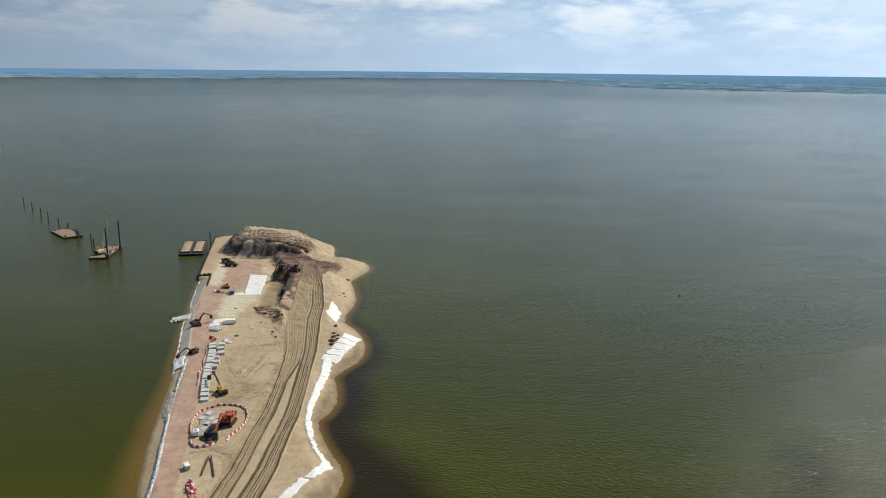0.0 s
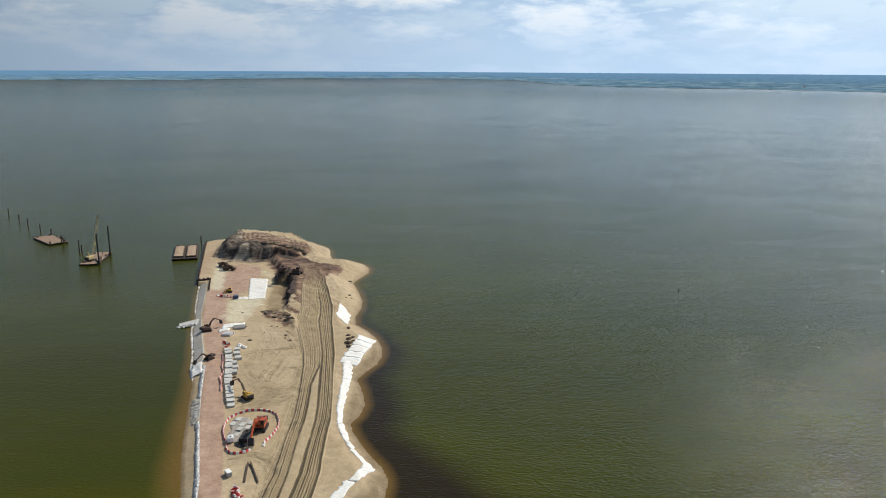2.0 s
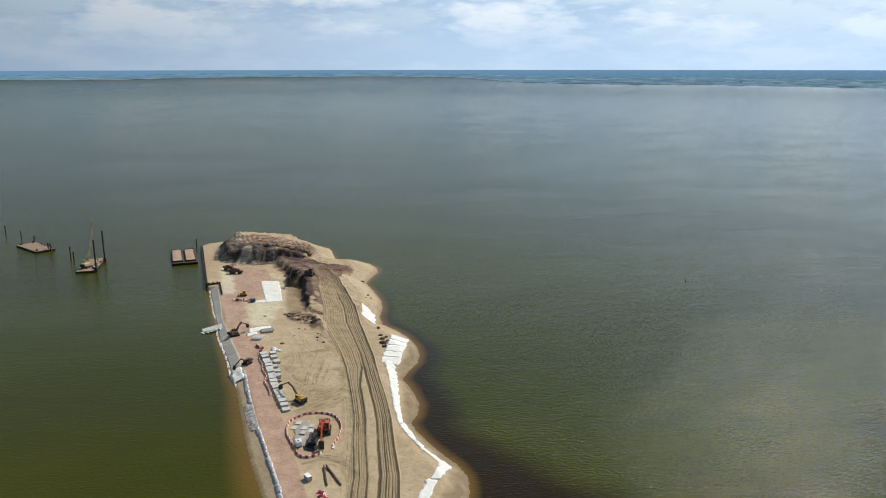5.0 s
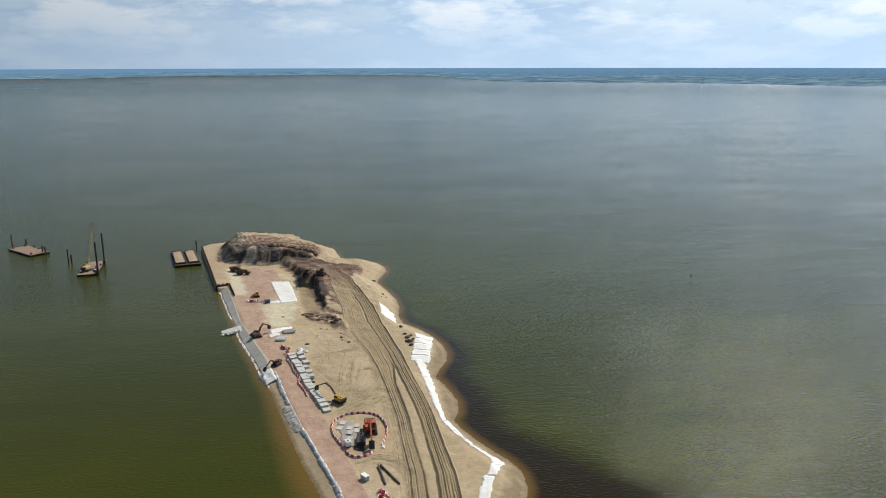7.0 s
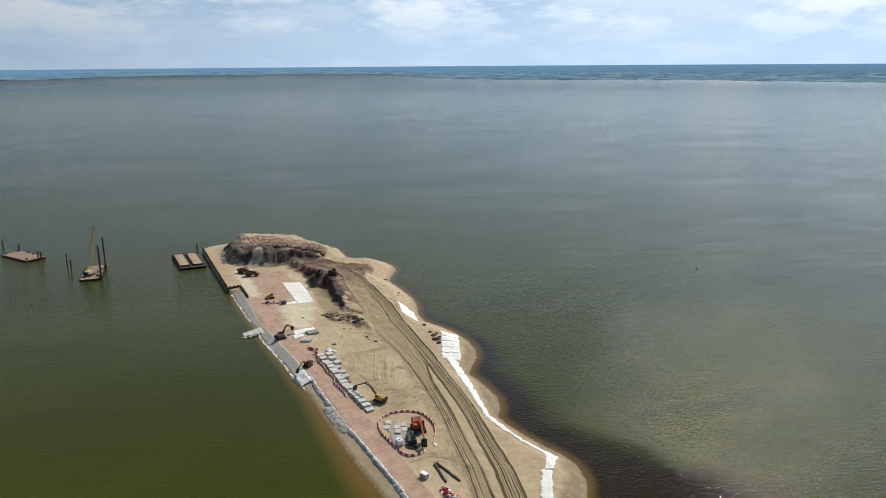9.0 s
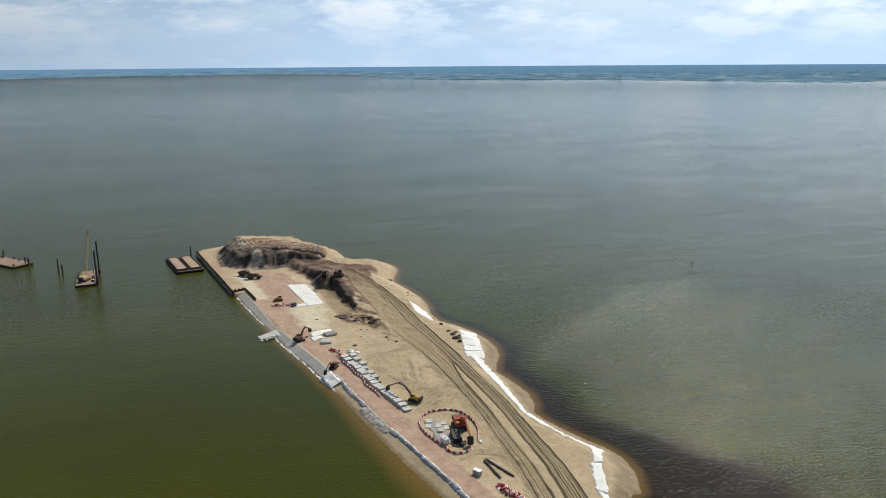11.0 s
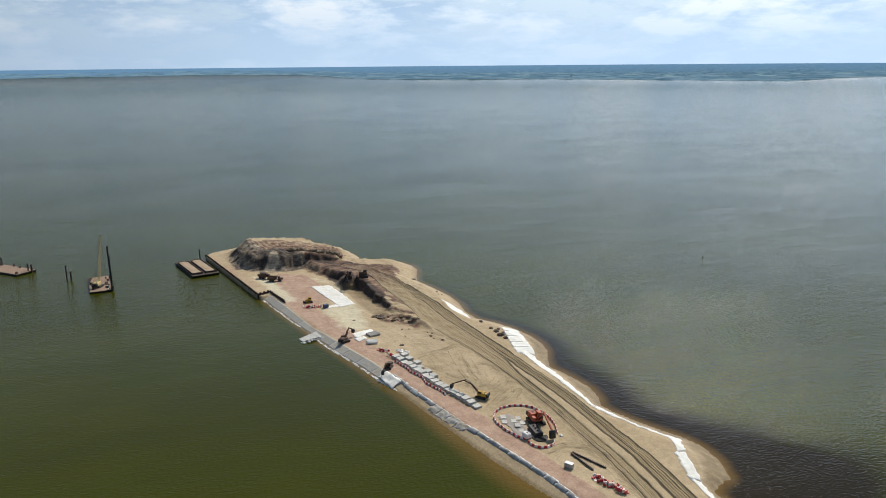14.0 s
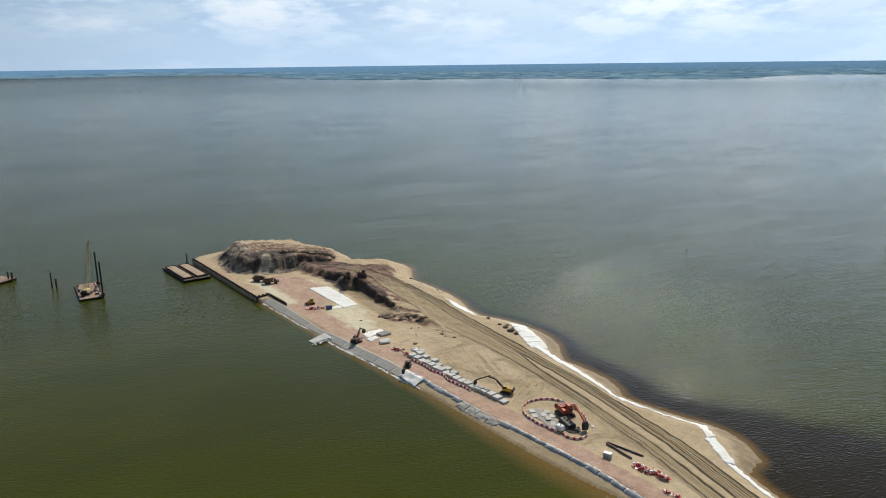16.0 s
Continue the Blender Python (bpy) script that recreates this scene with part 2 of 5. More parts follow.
def shore_distance(x, y):
    """Metres to the shore: positive on land, negative in the water."""
    p = np.stack([x.ravel(), y.ravel()], 1)
    d = np.full(len(p), 1e9)
    near = (np.abs(p[:, 0] + 60) < 230) & (p[:, 1] > -200) & (p[:, 1] < 640)
    q = p[near]
    best = np.full(len(q), 1e9)
    for k in range(0, len(SHORE), 60):
        s = SHORE[k:k + 60]
        best = np.minimum(best, np.sqrt(((q[:, None, :] - s[None]) ** 2).sum(2)).min(1))
    d[near] = best
    inside = (p[:, 0] > np.interp(p[:, 1], LEFT_Y, LEFT_X)) & (p[:, 0] < np.interp(p[:, 1], RIGHT_Y, RIGHT_X)) & (p[:, 1] < 540)
    return np.where(inside, d, -d).reshape(x.shape)


def lattice(x, y, size, seed):
    """Smooth noise in -1..1."""
    rng = np.random.RandomState(seed)
    g = rng.rand(256, 256) * 2 - 1
    u, v = x / size + 90.3, y / size + 71.7
    i, j = np.floor(u).astype(int), np.floor(v).astype(int)
    a, b = u - i, v - j
    a, b = a * a * (3 - 2 * a), b * b * (3 - 2 * b)
    i0, i1, j0, j1 = i % 256, (i + 1) % 256, j % 256, (j + 1) % 256
    return (g[i0, j0] * (1 - a) + g[i1, j0] * a) * (1 - b) + (g[i0, j1] * (1 - a) + g[i1, j1] * a) * b


FOOT = [(-154, 482), (-147, 474), (-139, 468), (-127, 466), (-114, 468), (-103, 462), (-94, 456), (-83, 466), (-79, 486), (-82, 505), (-100, 528), (-132, 536), (-161, 526), (-158, 504)]


def inside_distance(x, y, ring):
    d = np.full(x.shape, 1e9)
    odd = np.zeros(x.shape, bool)
    for (x0, y0), (x1, y1) in zip(ring, ring[1:] + ring[:1]):
        ex, ey = x1 - x0, y1 - y0
        s = np.clip(((x - x0) * ex + (y - y0) * ey) / (ex * ex + ey * ey), 0, 1)
        d = np.minimum(d, np.hypot(x - x0 - s * ex, y - y0 - s * ey))
        odd ^= ((y0 > y) != (y1 > y)) & (x < (x1 - x0) * (y - y0) / ((y1 - y0) or 1e-9) + x0)
    return np.where(odd, d, -d)


BANK_Y, BANK_X = [250, 300, 322, 345, 357, 373, 402, 414, 428, 436, 446, 458, 470], [-84, -84, -83, -84, -85.5, -89, -92.6, -93.4, -95, -99, -104, -108, -114]
RAMP_Y, RAMP_Z = [250, 300, 322, 349, 365, 400, 420, 445, 470], [2.0, 2.2, 2.5, 3.1, 3.9, 5.6, 6.3, 6.0, 5.6]


BASIN = [(-104, 418), (-96, 422), (-93.5, 398), (-90, 374), (-93, 362), (-99, 364), (-102, 388)]


def height(x, y, rough=True):
    d = shore_distance(x, y)
    xl, xr = np.interp(y, LEFT_Y, LEFT_X), np.interp(y, RIGHT_Y, RIGHT_X)
    steep = np.interp(y, [280, 330, 400, 440], [0.24, 0.3, 0.5, 0.42])
    left = (x - xl) < (xr - x)
    shore = np.where(left, d * 0.42, d * steep)
    shore = np.where(d < 0, d * 0.16, shore)
    z = np.minimum(2.0, np.where(left & (y > 421), np.where(d > 0.3, 2.0, -3.0), shore))
    # the haul ramp with its bank
    up = np.interp(y, RAMP_Y, RAMP_Z) - 2.0
    wide = np.interp(y, [300, 345, 365, 426, 440, 470], [14.0, 6.0, 1.9, 1.9, 5.0, 7.0])
    bx = np.interp(y, BANK_Y, BANK_X) + (lattice(x, y, 5.0, 3) * 1.2 + lattice(x, y, 2.2, 4) * 0.5 if rough else 0)
    ramp_z = 2.0 + up * soft(0, 1, (x - bx + wide * 0.5) / wide) * soft(486, 474, y)
    ramp_z = np.minimum(ramp_z, np.maximum(shore, 0.0))
    z = np.where(d > 0, np.maximum(z, np.where(left, z, ramp_z)), z)
    z = np.where((d > 0) & left & (x > bx - wide), np.maximum(z, np.minimum(ramp_z, 20)), z)
    # dug-out soil heaped at the corner of the bank, where a machine stands
    z = np.where(d > 0, np.maximum(z, np.minimum(6.4, 10.4 - 1.05 * np.hypot(x + 97.5 + (0.8 * lattice(x, y, 3.0, 23) if rough else 0), (y - 425.5) * 0.85))), z)
    # basin beside the bank
    basin = inside_distance(x, y, BASIN)
    z = z - 0.6 * soft(-1.5, 2.5, basin) * (z < 3.0)
    # the spoil heap
    m = inside_distance(x, y, FOOT)
    wob = (lattice(x, y, 12, 5) * 1.2 - np.abs(lattice(x, y, 5.5, 6)) * 0.6 + 0.3 - np.abs(lattice(x, y, 1.9, 7)) * 0.5) if rough else 0
    crest = 11.4 - np.interp(x, [-128, -94], [0.0, 2.6]) + (lattice(x, y, 14, 8) * 0.6 + 2.2 * np.exp(-((x + 141) ** 2 + (y - 522) ** 2) / 50) + 1.6 * np.exp(-((x + 146) ** 2 + (y - 511) ** 2) / 24) if rough else 0)
    # scoops dug into the front face
    cut = 2.6 * np.exp(-((x + 105) ** 2 / 40 + (y - 469) ** 2 / 26)) + 2.4 * np.exp(-((x + 122) ** 2 / 12 + (y - 475) ** 2 / 40)) + 2.2 * np.exp(-((x + 139) ** 2 / 10 + (y - 480) ** 2 / 40))
    mm = m + wob
    # gullies run down the flanks
    turn = np.arctan2(y - 500, x + 118) * 26
    gully = np.abs(lattice(turn, mm * 0.1, 2.8, 16)) * 2.8 + np.abs(lattice(turn, mm * 0.14, 1.2, 17)) * 0.9 if rough else 0
    mm = mm - gully * soft(-1, 3, m) * soft(18, 11, m)
    face = 1.0 * soft(498, 488, y) + np.interp(x, [-156, -144], [0.55, 0.62]) * (1 - soft(498, 488, y))
    face = face * np.interp(x, [-108, -92], [1.0, 0.7])
    heap = 2.0 + face * (mm + 0.7 * np.sin(mm * 2 * np.pi / 9.0 + 2.6) - 0.3)
    heap = heap + (3.4 * np.exp(-((x + 140) ** 2 + (y - 518) ** 2) / 34) + 1.5 * np.exp(-((x + 147) ** 2 + (y - 509) ** 2) / 14) if rough else 0)
    heap = crest - np.logaddexp(0, (crest - heap) * 1.6) / 1.6 - cut * soft(0, 8, m)
    # low kerb of soil along the far brink
    heap = heap + 1.5 * np.exp(-((m - 12.5) / 1.3) ** 2) * soft(492, 498, y) * soft(-136, -130, x)
    z = np.where(m > -3, np.maximum(z, np.where(d > 0, heap, z)), z)
    if rough:
        z = z + 0.6 * soft(1.5, 6, z - 2.0) * (0.45 * lattice(x, y, 3.2, 14) + 0.6 * np.abs(lattice(x, y, 1.7, 15)) - 0.5 * np.abs(lattice(x + y * 0.6, y * 0.35 - x * 0.2, 1.5, 18))) * soft(0.5, 5, d)
        amp = soft(0.5, 5, d) * (0.19 + 0.28 * soft(0, 2.5, np.abs(z - 2.05)))
        # open sand between road and haul road is churned
        amp = amp * np.where((x < np.interp(y, [180, 404], [-80, -132])) & (y < 430), 0.15, 1.0)
        z = z + amp * (lattice(x, y, 6, 9) + 0.7 * lattice(x, y, 2.7, 10) + 0.4 * lattice(x, y, 1.3, 11))
        # crumbled ridge left beside the haul road
        rx = np.interp(y, [338, 345, 364, 374], [-80.0, -81.5, -88.0, -89.5])
        z = z + soft(334, 342, y) * soft(378, 370, y) * 1.5 * np.exp(-((x - rx - lattice(x, y, 4.0, 19)) / 1.3) ** 2)
        lumps = inside_distance(x, y, [(-100, 366), (-92, 372), (-84, 358), (-82, 347), (-90, 350), (-97, 356)])
        z = z + soft(-2, 2, lumps) * (0.9 * np.abs(lattice(x, y, 3.5, 12)) + 0.5 * lattice(x, y, 1.8, 13))
    return z


def grid_mesh(name, xs, ys, zfun, keep, mat, attrs=None):
    X, Y = np.meshgrid(xs, ys)
    Z = zfun(X, Y)
    nx = len(xs)
    k = keep(X, Y, Z)
    ok = k[:-1, :-1] | k[1:, :-1] | k[:-1, 1:] | k[1:, 1:]
    jj, ii = np.nonzero(ok)
    q = np.stack([jj * nx + ii, jj * nx + ii + 1, (jj + 1) * nx + ii + 1, (jj + 1) * nx + ii], 1)
    used, inv = np.unique(q, return_inverse=True)
    v = np.stack([X.ravel(), Y.ravel(), Z.ravel()], 1)[used]
    me = bpy.data.meshes.new(name)
    me.from_pydata(v.tolist(), [], inv.reshape(-1, 4).tolist())
    me.polygons.foreach_set("use_smooth", [True] * len(me.polygons))
    for key, fun in (attrs or {}).items():
        a = me.attributes.new(key, "FLOAT", "POINT")
        a.data.foreach_set("value", fun(v[:, 0], v[:, 1], v[:, 2]).astype(np.float32))
    me.materials.append(mat)
    return new(name, me)


def soil_zone(x, y, z):
    turn = inside_distance(x, y, [(-114, 478), (-98, 471), (-91, 462), (-80, 448), (-64, 437), (-66, 429), (-76, 411), (-83, 404), (-87, 384), (-89, 374), (-94, 384), (-96, 400), (-99, 414), (-104, 416), (-105, 434), (-110, 452), (-119, 468)])
    top = inside_distance(x, y, [(-146, 482), (-120, 476), (-96, 464), (-88, 474), (-96, 492), (-114, 506), (-132, 512), (-147, 506)])
    lump = inside_distance(x, y, [(-101, 366), (-94, 371), (-85, 360), (-82, 347), (-90, 349), (-97, 356)])
    # the kerb's shaded side, painted as a dark line along the far brink
    berm_shade = 1.0 - np.abs(inside_distance(x, y, FOOT) - 11.6) / 1.6
    berm_shade = np.where((y > 496) & (x > -134), 0.5 + 0.7 * berm_shade, 0.0)
    side = inside_distance(x, y, [(-92, 422), (-81, 415), (-79, 380), (-79, 345), (-84, 343), (-89, 375)])
    streak = 0.22 * lattice(x * 0.5 + y * 0.3, y * 0.2, 1.6, 24)
    return np.max([np.maximum(0.5 + turn / 8.0, 0.52 + top / 9.0) + streak, np.where(side > -3, 0.36 + 0.03 * side + 2.2 * streak, 0.0), 0.42 + lump / 9.0, berm_shade], axis=0)


def tone_zone(x, y, z):
    """Low where fresh dark soil is exposed and where shade is painted in, high where the top is dry."""
    # front face and recess: dark soil, deepened by shade painted into the tone
    face = inside_distance(x, y, [(-143, 486), (-137, 491), (-128, 487), (-120, 485), (-118, 467), (-125, 466), (-130, 480), (-139, 471)])
    recess = inside_distance(x, y, [(-112, 478), (-104, 476), (-96, 465), (-98, 459), (-110, 467)])
    bank = inside_distance(x, y, [(-101, 444), (-94, 432), (-89, 412), (-86, 374), (-93, 370), (-95, 396), (-97, 412), (-104, 415), (-104, 430), (-107, 444)])
    top = inside_distance(x, y, [(-138, 490), (-114, 490), (-96, 478), (-88, 486), (-104, 510), (-132, 520), (-146, 506)])
    turn = inside_distance(x, y, [(-106, 464), (-92, 462), (-78, 450), (-64, 437), (-68, 431), (-86, 440), (-100, 448)])
    # same painted shade line below the far brink
    berm_shade = np.where((y > 496) & (x > -134), soft(1.8, 0.6, np.abs(inside_distance(x, y, FOOT) - 11.4)), 0.0)
    fan = soft(-1.2, 0.6, inside_distance(x, y, [(-131, 482), (-138, 469), (-126, 466)]))
    low = 0.30 * soft(-2, 2, face) + 0.32 * soft(-2, 2, recess) + 0.45 * soft(-2, 1.5, bank) + 0.22 * soft(-4, 4, turn) + 0.5 * berm_shade
    return 0.5 - np.minimum(low, 0.5) * (1 - fan) + soft(-2, 3, top) * (0.04 + 0.2 * np.sin(inside_distance(x, y, FOOT) * 2.1 + 2.0 * lattice(x, y, 7.0, 27))) + 0.35 * fan


def grey_zone(x, y, z):
    m = inside_distance(x, y, [(-157, 500), (-153, 481), (-140, 467), (-122, 465), (-112, 468), (-114, 478), (-122, 485), (-136, 492), (-140, 514), (-152, 514)])
    return 0.5 + m / 6.0


def pale_zone(x, y, z):
    a = inside_distance(x, y, [(-122, 392), (-104, 388), (-103, 372), (-106, 352), (-117, 350)])
    b = inside_distance(x, y, [(-147, 462), (-138, 456), (-130, 404), (-137, 406)])
    c = inside_distance(x, y, [(-116, 446), (-108, 438), (-103, 424), (-101, 396), (-104, 384), (-114, 386), (-108, 428)])
    return np.maximum(np.maximum(0.45 + a / 14, 0.5 + b / 8), 0.42 + c / 14)


ROAD_Y = [-150, 100, 178, 186, 205, 224, 249, 271, 289, 310, 332, 364, 404, 426]
ROAD_L = [0, -66, -85, -87, -90.5, -95.5, -102, -107, -110.5, -114.5, -121, -130, -137.5, -142]
ROAD_R = [10, -57, -77.5, -79, -83, -87, -92.5, -98, -103, -107.5, -111, -118, -127, -132]


def gravel_zone(x, y, z):
    road = np.minimum(x - np.interp(y, ROAD_Y, ROAD_L), np.interp(y, ROAD_Y, ROAD_R) - x)
    road = np.minimum(road, (412 - y))
    yard = inside_distance(x, y, [(-135, 457), (-131, 462), (-117, 453), (-113.5, 432), (-115.5, 401), (-121, 396), (-130, 397), (-137, 412)])
    apron = inside_distance(x, y, [(-147, 424), (-141, 424), (-146, 446), (-152, 476), (-160, 512), (-168, 518)])
    return np.maximum(0.5 + np.maximum(road, yard) / 3.0, 0.36 + 0.1 * soft(-2, 2, apron) - 0.6 * (apron < -3))


# the upper edge of the washed lower beach by y
WASH_Y = [150, 172, 188, 204, 211, 222, 236, 254, 268, 298, 312, 330, 350]
WASH_X = [-50, -51, -48.5, -43, -38, -42.5, -47.5, -50.3, -49.8, -49.2, -44.5, -42.5, -52]


def wet_zone(x, y, z):
    wash = np.interp(y, RIGHT_Y, RIGHT_X) - x
    lower = 0.56 * soft(-0.8, 5.0, x - np.interp(y, WASH_Y, WASH_X)) * soft(0.8, 3.0, wash) * soft(356, 340, y) * (1 + 0.5 * lattice(x, y, 3.0, 26))
    return np.where((y > 150) & (x > -60), lower, 0) + np.maximum(soft(0.9, 0.1, z), 0.52 * soft(2.0, 0.7, z) * (x > -80)) + 0.8 * soft(-2, 2, inside_distance(x, y, BASIN))


land = grid_mesh("ground", np.concatenate([np.arange(-182, -30, 0.7), np.arange(-30, 42, 4.0)]), np.concatenate([np.arange(-150, 160, 8.0), np.arange(160, 340, 0.9), np.arange(340, 546, 0.65)]), height, lambda x, y, z: z > -1.6, SAND,
                 {"soil": soil_zone, "grey": grey_zone, "pale": pale_zone, "gravel": gravel_zone, "tone": tone_zone, "wet": wet_zone})
tagged(land, "pale dry sand spit with damp edges and dark soil heaps", "ground", kind="structure")

# ---- water and the far shore ----
EYE_H, MIDDLE = 123.5, (-110.0, 15.0)


def far_fold(R):
    """Ground further off than 3.5 km is drawn in, along the line of sight, so that the distance ends at 4.8 km."""
    over = np.maximum(R - 3500.0, 0)
    r = np.minimum(R, 3500.0) + over / (1 + over / 1350.0)
    return r, EYE_H * (1 - r / R)


def water_height(x, y):
    r = np.hypot(x - MIDDLE[0], y - MIDDLE[1])
    s = np.clip((r - 3500.0) / 1350.0, 0, 0.985)
    R = 3500.0 + 1350.0 * s / (1 - s)
    return np.where(r > 3500, EYE_H * (1 - r / R), 0.0)


def lee_zone(x, y, z):
    d = -shore_distance(x, y)
    side = x > np.interp(y, LEFT_Y, LEFT_X) + 10
    reach = np.interp(y, [60, 150, 200, 250, 320, 420, 470], [55, 50, 40, 27, 18, 8, 3])
    # two broad patches off the shore are darkened and smoothed as well
    return np.where(side & (y < 480) & (d < 220), soft(reach, 2.0, d) * np.interp(y, [250, 330, 420], [1.0, 0.7, 0.35]), 0.0) + 1.0 * np.exp(-((x + 14) ** 2 / 900 + (y - 178) ** 2 / 500)) + 0.5 * np.exp(-((x - 116) ** 2 / 250 + (y - 218) ** 2 / 500))


def shelter_zone(x, y, z):
    """The water behind the spit lies out of the wind."""
    west = np.interp(y, LEFT_Y, LEFT_X) - x
    return 0.75 * soft(-20, 5, west) * soft(420, 60, west) * soft(450, 330, y)


def silt_zone(x, y, z):
    d = -shore_distance(x, y)
    side = x > np.interp(y, LEFT_Y, LEFT_X) + 10
    reach = np.where(side, 5.5, np.interp(y, [100, 200, 250, 300, 340, 420, 430], [20, 14, 10, 6, 4, 4, 0.5]))
    return np.where(d < 60, soft(reach, -0.5, d) * np.where(side, 0.8, 0.7), 0.0)


def spread_out(inner0, inner1, step, end0, end1, grow):
    mid = list(np.arange(inner0, inner1, step))
    lo, hi, s = [], [], step
    v = inner0
    while v > end0:
        s = min(s * grow, 80.0)
        v -= s
        lo.append(v)
    v, s = mid[-1], step
    while v < end1:
        s = min(s * grow, 80.0)
        v += s
        hi.append(v)
    return np.array(lo[::-1] + mid + hi)


water = grid_mesh("water", spread_out(-200, 20, 2.0, -4800, 4800, 1.12), spread_out(150, 560, 2.0, -4800, 4800, 1.12), water_height,
                  lambda x, y, z: np.hypot(x - MIDDLE[0], y - MIDDLE[1]) < 4600, WATER, {"lee": lee_zone, "silt": silt_zone, "shelter": shelter_zone})
tagged(water, "wide shallow olive-green lake with small wind ripples", "water", kind="structure")


def far_land_material():
    """Country seen through miles of blue air, painted as a glow, so its own colour hardly counts."""
    m, t, b = material("far_haze_glow", 1.0)
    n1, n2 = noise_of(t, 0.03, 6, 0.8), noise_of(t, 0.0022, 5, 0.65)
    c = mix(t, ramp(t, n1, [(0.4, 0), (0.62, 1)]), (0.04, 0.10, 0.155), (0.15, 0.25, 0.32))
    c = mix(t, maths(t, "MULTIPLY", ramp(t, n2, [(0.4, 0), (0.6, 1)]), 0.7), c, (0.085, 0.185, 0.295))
    # the painted haze thickens towards the skyline
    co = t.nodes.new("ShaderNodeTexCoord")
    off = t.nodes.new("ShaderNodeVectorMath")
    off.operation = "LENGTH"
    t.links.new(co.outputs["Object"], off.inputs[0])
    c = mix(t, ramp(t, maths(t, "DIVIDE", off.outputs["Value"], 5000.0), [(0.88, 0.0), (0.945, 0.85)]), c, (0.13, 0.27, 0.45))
    # near-black base; the haze colour is emitted
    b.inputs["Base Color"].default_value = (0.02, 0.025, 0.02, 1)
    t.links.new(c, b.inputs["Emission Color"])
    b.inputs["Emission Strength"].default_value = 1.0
    b.inputs["Specular IOR Level"].default_value = 0.0
    return m


FAR_HAZE_GLOW = far_land_material()
FAR_AZ = [-75, -30, -25, -15.5, -10, -3, 4.5, 9.6, 12.8, 16, 22, 27, 31, 38, 44.6, 46.6, 50, 54.5, 130]
FAR_R = [7000, 7800, 7800, 7400, 8300, 8700, 8900, 8000, 6300, 5600, 5330, 5380, 5200, 4900, 4730, 5420, 5990, 6010, 5500]


def islet(az0, az1, R0, half):
    """A long low bank of reeds far out on the lake."""
    v, q, n = [], [], 60
    for i in range(n + 1):
        f = i / n
        az = radians(az0 + (az1 - az0) * f)
        w = half * math.sin(math.pi * f) ** 0.5 * (0.7 + 0.5 * noise.noise(Vector((i * 0.23, R0, 0))))
        for off, up in ((-w - 4, -0.1), (-w * 0.4, 0.7), (w * 0.4, 0.9), (w + 4, -0.1)):
            r, z = far_fold(np.array([R0 + off]))
            v.append((MIDDLE[0] + float(r[0]) * math.sin(az), MIDDLE[1] + float(r[0]) * math.cos(az), float(z[0]) + 0.4 + up))
    for i in range(n):
        q += [(i * 4 + k, (i + 1) * 4 + k, (i + 1) * 4 + k + 1, i * 4 + k + 1) for k in range(3)]
    me = bpy.data.meshes.new("islet")
    me.from_pydata(v, [], q)
    me.materials.append(FAR_HAZE_GLOW)
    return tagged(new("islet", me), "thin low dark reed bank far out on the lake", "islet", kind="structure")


def far_land():
    az = np.linspace(-75, 130, 420)
    R0 = np.interp(az, FAR_AZ, FAR_R) * (1 + 0.02 * lattice(az, az * 0, 1.5, 21) + 0.012 * lattice(az, az * 0, 0.5, 22))
    rows = []
    for f in np.linspace(0, 1, 14):
        R = R0 + (21400 - R0) * f ** 1.8
        r, z = far_fold(R)
        a = np.radians(az)
        rows.append(np.stack([MIDDLE[0] + r * np.sin(a), MIDDLE[1] + r * np.cos(a), z + np.where(f > 0, 0.9, 0.3)], 1))
    v = np.concatenate(rows)
    n = len(az)
    q = [(j * n + i, j * n + i + 1, (j + 1) * n + i + 1, (j + 1) * n + i) for j in range(13) for i in range(n - 1)]
    me = bpy.data.meshes.new("backdrop")
    me.from_pydata(v.tolist(), [], q)
    me.materials.append(FAR_HAZE_GLOW)
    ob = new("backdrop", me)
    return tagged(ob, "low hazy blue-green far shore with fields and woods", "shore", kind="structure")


far_land()
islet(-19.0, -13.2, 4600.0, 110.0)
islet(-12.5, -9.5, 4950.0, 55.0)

# ---- helpers for things ----


def part(name, bm, mat, parent=None, label="", smooth=False):
    """Links a bmesh as one mesh object under a thing or a part."""
    me = bpy.data.meshes.new(name)
    bm.to_mesh(me)
    bm.free()
    if smooth:
        me.polygons.foreach_set("use_smooth", [True] * len(me.polygons))
    me.materials.append(mat)
    ob = new(name, me)
    ob.parent = parent
    return tagged(ob, label)


def thing(name, label, category, m=None, group="", kind=""):
    ob = new(name)
    ob.empty_display_size = 0.5
    if m is not None:
        ob.matrix_basis = m
    return tagged(ob, label, category, group, kind)


